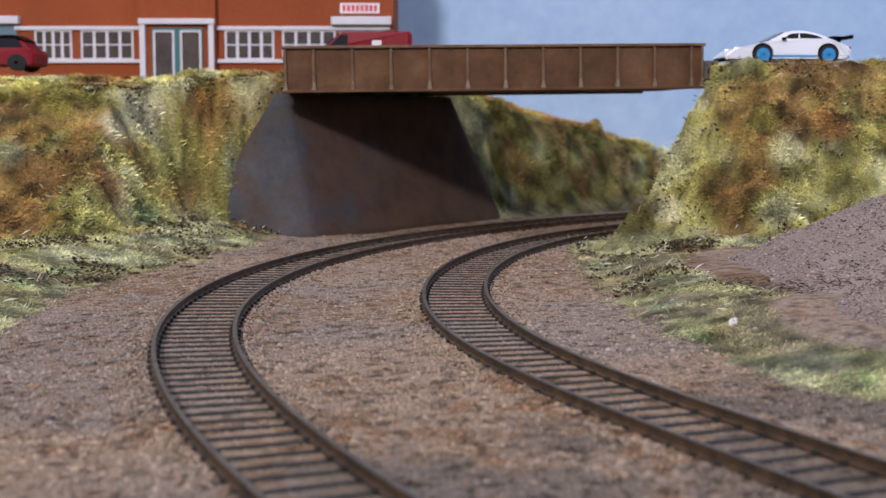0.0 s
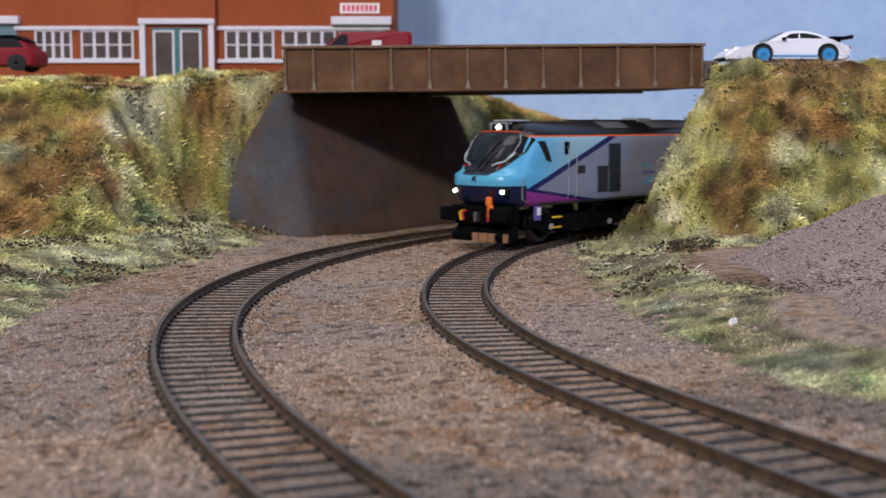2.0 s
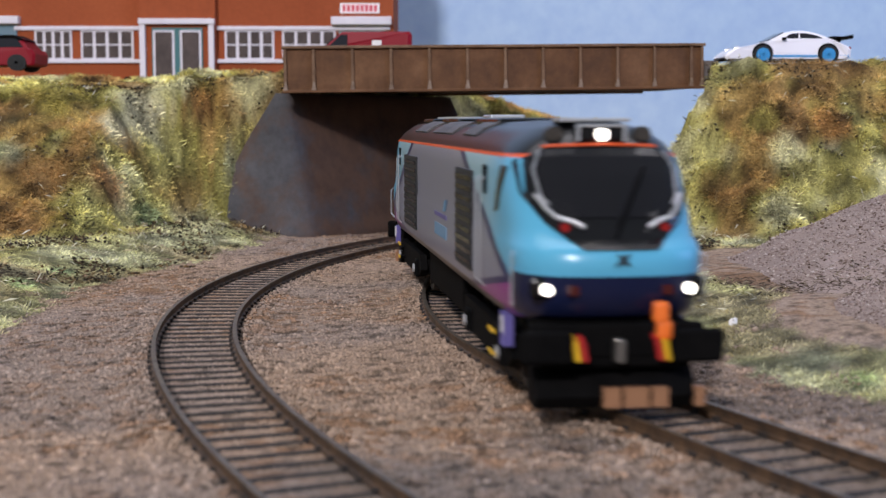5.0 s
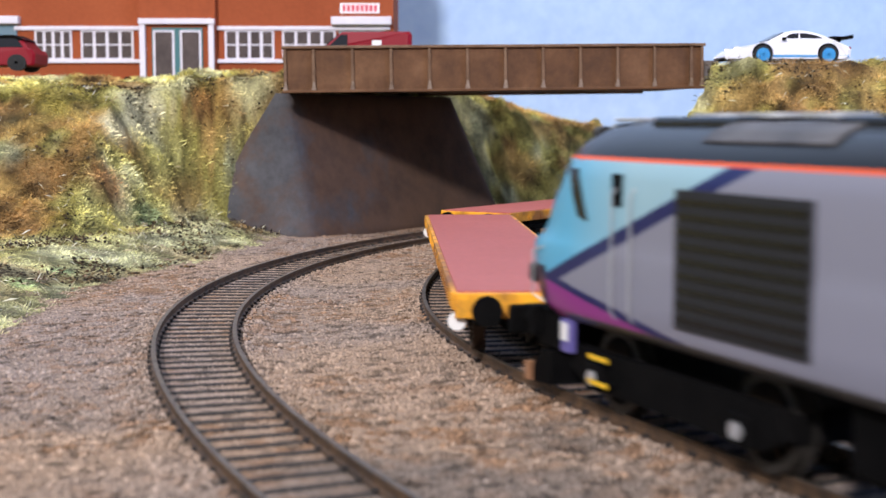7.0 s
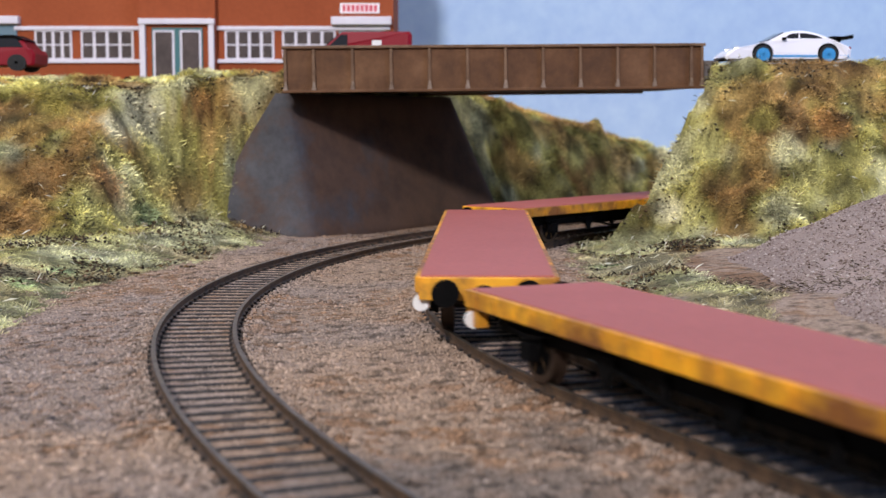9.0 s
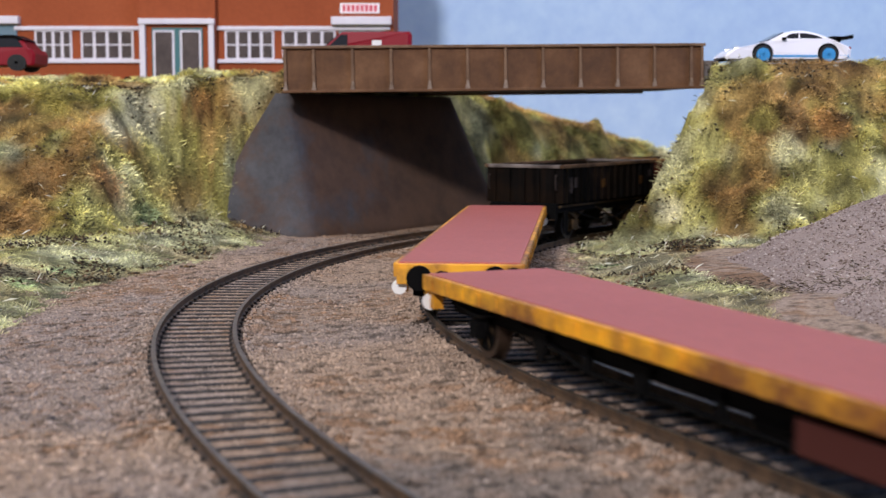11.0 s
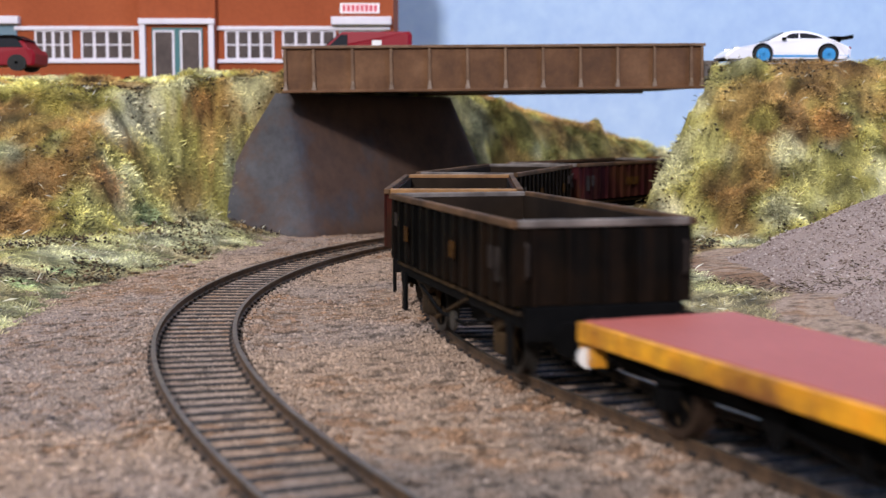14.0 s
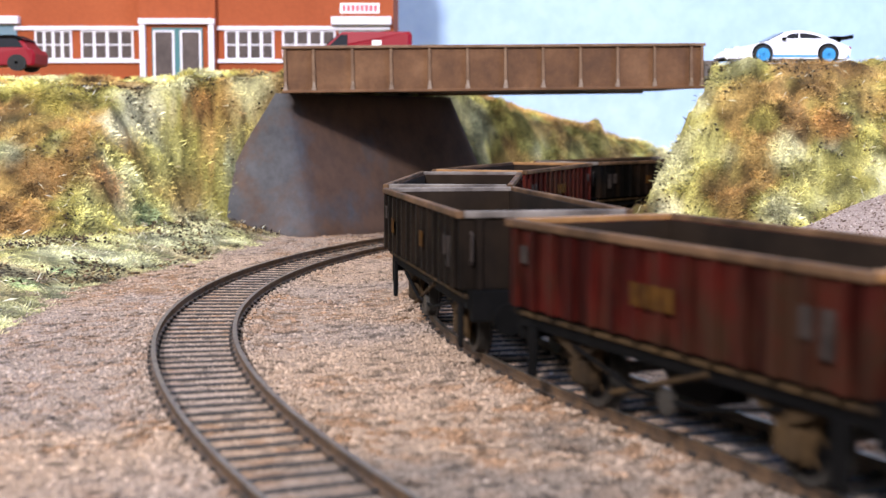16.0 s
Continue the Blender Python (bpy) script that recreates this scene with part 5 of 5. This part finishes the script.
def ballast():
    rng = np.random.RandomState(11)
    n, near = 230000, 90000
    y = np.concatenate([120 + 560 * rng.uniform(0, 1, n) ** 1.5, np.zeros(near)])
    x = np.concatenate([y[:n] * rng.uniform(-0.36, 0.36, n), np.zeros(near)])
    # crumbs crowd round the sleepers and bury most of their ends
    half = near // 2
    for k, track in enumerate((LEFT, RIGHT)):
        s = rng.uniform(-225, 420, half)
        tx, ty, th = on(track, s)
        off = np.where(rng.uniform(0, 1, half) < 0.45, rng.uniform(-7.8, 7.8, half),
                       np.where(rng.uniform(0, 1, half) < 0.58, -rng.uniform(9.8, 15, half), rng.uniform(10.6, 15.5, half)))
        x[n + k * half:n + (k + 1) * half] = tx + off * np.cos(th)
        y[n + k * half:n + (k + 1) * half] = ty - off * np.sin(th)
    z, g = terrain(x, y)
    dl, dr = away(LEFT, x, y), away(RIGHT, x, y)
    d = np.minimum(abs(dl), abs(dr))
    e = np.minimum(abs(abs(dl) - GAUGE / 2), abs(abs(dr) - GAUGE / 2))
    k = (g < 0.6) & (e > 0.9) & ~in_heap(x, y) & (z < 4) & (y > 100)
    size = rng.gamma(1.5, 0.11, len(x)) + 0.09
    size = np.where(d < 9, np.minimum(size, 0.25), size)
    lift = np.where(d < 9, rng.uniform(-0.15, 0.12, len(x)), np.where(d < 15, rng.uniform(0.0, 0.42, len(x)), 0.08))
    P = np.stack([x, y, z], -1)[k]
    ob = tagged(stones("ballast_gravel", x[k], y[k], z[k] + lift[k], size[k], "stones", rng), "loose pinkish grey gravel strewn between the tracks", "gravel", kind="stuff")
    keep_tone(ob.data, np.repeat(grit_tone(P) * 1.06, 6, axis=0))


ballast()


def blades(name, x, y, z, length, width, lie, rng, material, comb=0.0, tone=None):
    """Short fibres, each a bent strip; comb draws neighbouring fibres into the same direction."""
    n = len(x)
    a = rng.uniform(0, 6.283, n)
    if comb:
        P = np.stack([x, y, z], -1)
        a = np.where(rng.uniform(0, 1, n) < comb, cloudy(P, 11, 77, 2) * 12.6 + rng.normal(0, 0.5, n), a)
    up = rng.uniform(lie[0], lie[1], n)
    dx, dy, dz = np.cos(a) * np.cos(up), np.sin(a) * np.cos(up), np.sin(up)
    wx, wy = -np.sin(a), np.cos(a)
    P = np.stack([x, y, z], -1)
    D = np.stack([dx, dy, dz], -1) * length[:, None]
    W = np.stack([wx, wy, np.zeros(n)], -1) * width[:, None]
    bend = np.stack([np.zeros(n), np.zeros(n), -0.3 * length], -1)
    co = np.stack([P - W, P + W, P + D * 0.55 + W * 0.7, P + D + bend * 0.6], 1).reshape(-1, 3)
    i = (np.arange(n) * 4)[:, None]
    f = np.concatenate([i + np.array([[0, 1, 2]]), i + np.array([[0, 2, 3]])])
    ob = mesh_object(name, co, f, material)
    if tone is not None:
        keep_tone(ob.data, np.repeat(tone, 4, axis=0))
    return ob


def vegetation():
    rng = np.random.RandomState(21)
    n = 900000
    reg = rng.randint(0, 10, n)
    x = np.where(reg < 4, rng.uniform(-260, -40, n), np.where(reg < 8, rng.uniform(36, 260, n), rng.uniform(-10, 230, n)))
    y = np.where(reg < 4, rng.uniform(270, 625, n), np.where(reg < 8, rng.uniform(200, 625, n), rng.uniform(650, 850, n)))
    seen = abs(x / y) < 0.36
    x, y = x[seen], y[seen]
    z, g = terrain(x, y)
    steep = z > 9
    p = np.where(steep, 1.0, 0.45 + 0.3 * (lumps(x, y, 40, 17) > 0)) * smooth01(g * 1.2)
    k = (rng.uniform(0, 1, len(x)) < p) & ~in_heap(x, y) & (z > -1)
    # bare brown hollows among the tufts
    k &= ~((lumps(x, y, 34, 31) < -0.6) & (rng.uniform(0, 1, len(x)) < 0.6))
    x, y, z, steep = x[k], y[k], z[k], steep[k]
    P = np.stack([x, y, z], -1)
    tuft = smooth01((cloudy(P, 13, 35) - 0.5) * 3 + 0.5)
    length = (1.3 + 3.0 * tuft * rng.uniform(0.4, 1.2, len(x))) * np.where(steep, np.where((x > 0) & (z > 68), 0.35, 0.85), 0.6)
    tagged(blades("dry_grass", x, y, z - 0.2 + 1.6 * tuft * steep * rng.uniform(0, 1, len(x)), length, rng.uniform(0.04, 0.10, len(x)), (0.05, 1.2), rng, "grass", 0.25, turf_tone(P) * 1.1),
           "matted straw and green static grass on the banks", "grass", kind="stuff")
    # dark flecks of scrub and leaf litter, in drifts
    m = 60000
    x = np.where(rng.uniform(0, 1, m) < 0.5, rng.uniform(-250, -50, m), rng.uniform(40, 260, m))
    y = rng.uniform(280, 625, m)
    z, g = terrain(x, y)
    P = np.stack([x, y, z], -1)
    drift = cloudy(P, 22, 41, 2) + 0.10 * np.exp(-((z - 7) / 5) ** 2) * (x < 0) - 0.08 * ((x > 0) & (y < 440))
    k = (g > 0.4) & ~in_heap(x, y) & (abs(x / y) < 0.36) & (drift + rng.uniform(-0.12, 0.12, m) > 0.575)
    x, y, z = x[k], y[k], z[k]
    half = len(x) // 2
    tagged(stones("scrub_litter", x[:half], y[:half], z[:half] + 1.1, np.minimum(rng.gamma(1.6, 0.26, half) + 0.12, 1.0), "scrub", rng, flat=0.5), "dark crumbs of leaf litter and scrub on the banks", "leaf litter", kind="stuff")
    rest = len(x) - half
    tagged(blades("scrub_leaf", x[half:], y[half:], z[half:] + 0.8, rng.uniform(1.2, 3.6, rest), rng.uniform(0.18, 0.5, rest), (0.0, 0.9), rng, "scrub"),
           "dark curled dead leaves and bits of stalk", "leaf litter", kind="stuff")

    # a tangle of dry twigs where the heaps meet the verge
    m = 700
    t = rng.uniform(0, 1, m)
    x = 74 + 48 * t + rng.normal(0, 6, m)
    y = 372 - 40 * t + rng.normal(0, 5, m)
    z = np.maximum(terrain(x, y)[0], np.maximum(heap_height(*HEAPS[0], x, y), heap_height(*HEAPS[1], x, y)))
    tagged(blades("dry_brush", x, y, z + 0.1, rng.uniform(1.2, 3.6, m), rng.uniform(0.018, 0.035, m), (0.0, 0.7), rng, "twig"),
           "tangle of dark dry twigs at the foot of the heap", "brushwood", kind="stuff")
    # long pale straws standing out of the banks
    m = 2600
    x = np.where(rng.uniform(0, 1, m) < 0.45, rng.uniform(-230, -60, m), rng.uniform(42, 240, m))
    y = rng.uniform(320, 615, m)
    z, g = terrain(x, y)
    k = (g > 0.5) & ~in_heap(x, y)
    tagged(blades("straw", x[k], y[k], z[k] + 0.5, rng.uniform(2, 5.5, k.sum()), rng.uniform(0.03, 0.07, k.sum()), (0.1, 1.2), rng, "straw"),
           "loose pale straws on the banks", "straw", kind="stuff")


M["twig"] = island_tones("dry_twigs", [(0.0, (0.03, 0.022, 0.016)), (0.6, (0.11, 0.08, 0.06)), (1.0, (0.36, 0.30, 0.22))])
M["straw"] = island_tones("pale_straw", [(0.0, (0.35, 0.26, 0.12)), (0.5, (0.62, 0.56, 0.36)), (1.0, (0.82, 0.80, 0.66))], 0.5, 0.5)
vegetation()


# ---- odds and ends on the ground ----


def lying_stick(x, y, z, length, turn):
    rng = random.Random(int(x * 7 + y))
    pts = [(length * (i / 5 - 0.5), rng.uniform(-0.3, 0.3), 0.35 + rng.uniform(-0.1, 0.1)) for i in range(6)]
    ob = part("stick", rod(bmesh.new(), pts, 0.42), "scrub", at=mm(x, y, z, 0, 0, turn))
    tagged(ob, "short dark broken stick lying on the ballast", "stick", "sticks")


for x, y, length, turn in ((-86.5, 457, 5.0, 4), (-86, 492, 4.0, 12), (66, 486, 6.0, -30), (-101, 440, 3.5, 30), (70, 470, 5.0, 50), (92, 470, 5.0, 15)):
    z0 = float(terrain(np.array([float(x)]), np.array([float(y)]))[0][0])
    lying_stick(x, y, z0, length, turn)

bm = bmesh.new()
bmesh.ops.create_icosphere(bm, subdivisions=2, radius=1.0)
for v in bm.verts:
    k = 1 + 0.45 * noise.noise(v.co * 2.1)
    v.co = Vector((v.co.x * 1.1 * k, v.co.y * 0.6 * k, v.co.z * 1.3 * k + 0.9))
zs_ = float(terrain(np.array([66.0]), np.array([307.0]))[0][0])
tagged(part("paper_scrap", bm, "disc_white", at=mm(66, 307, zs_, 0, 25, 20)), "small crumpled white scrap on the grassy verge", "litter")

motions()
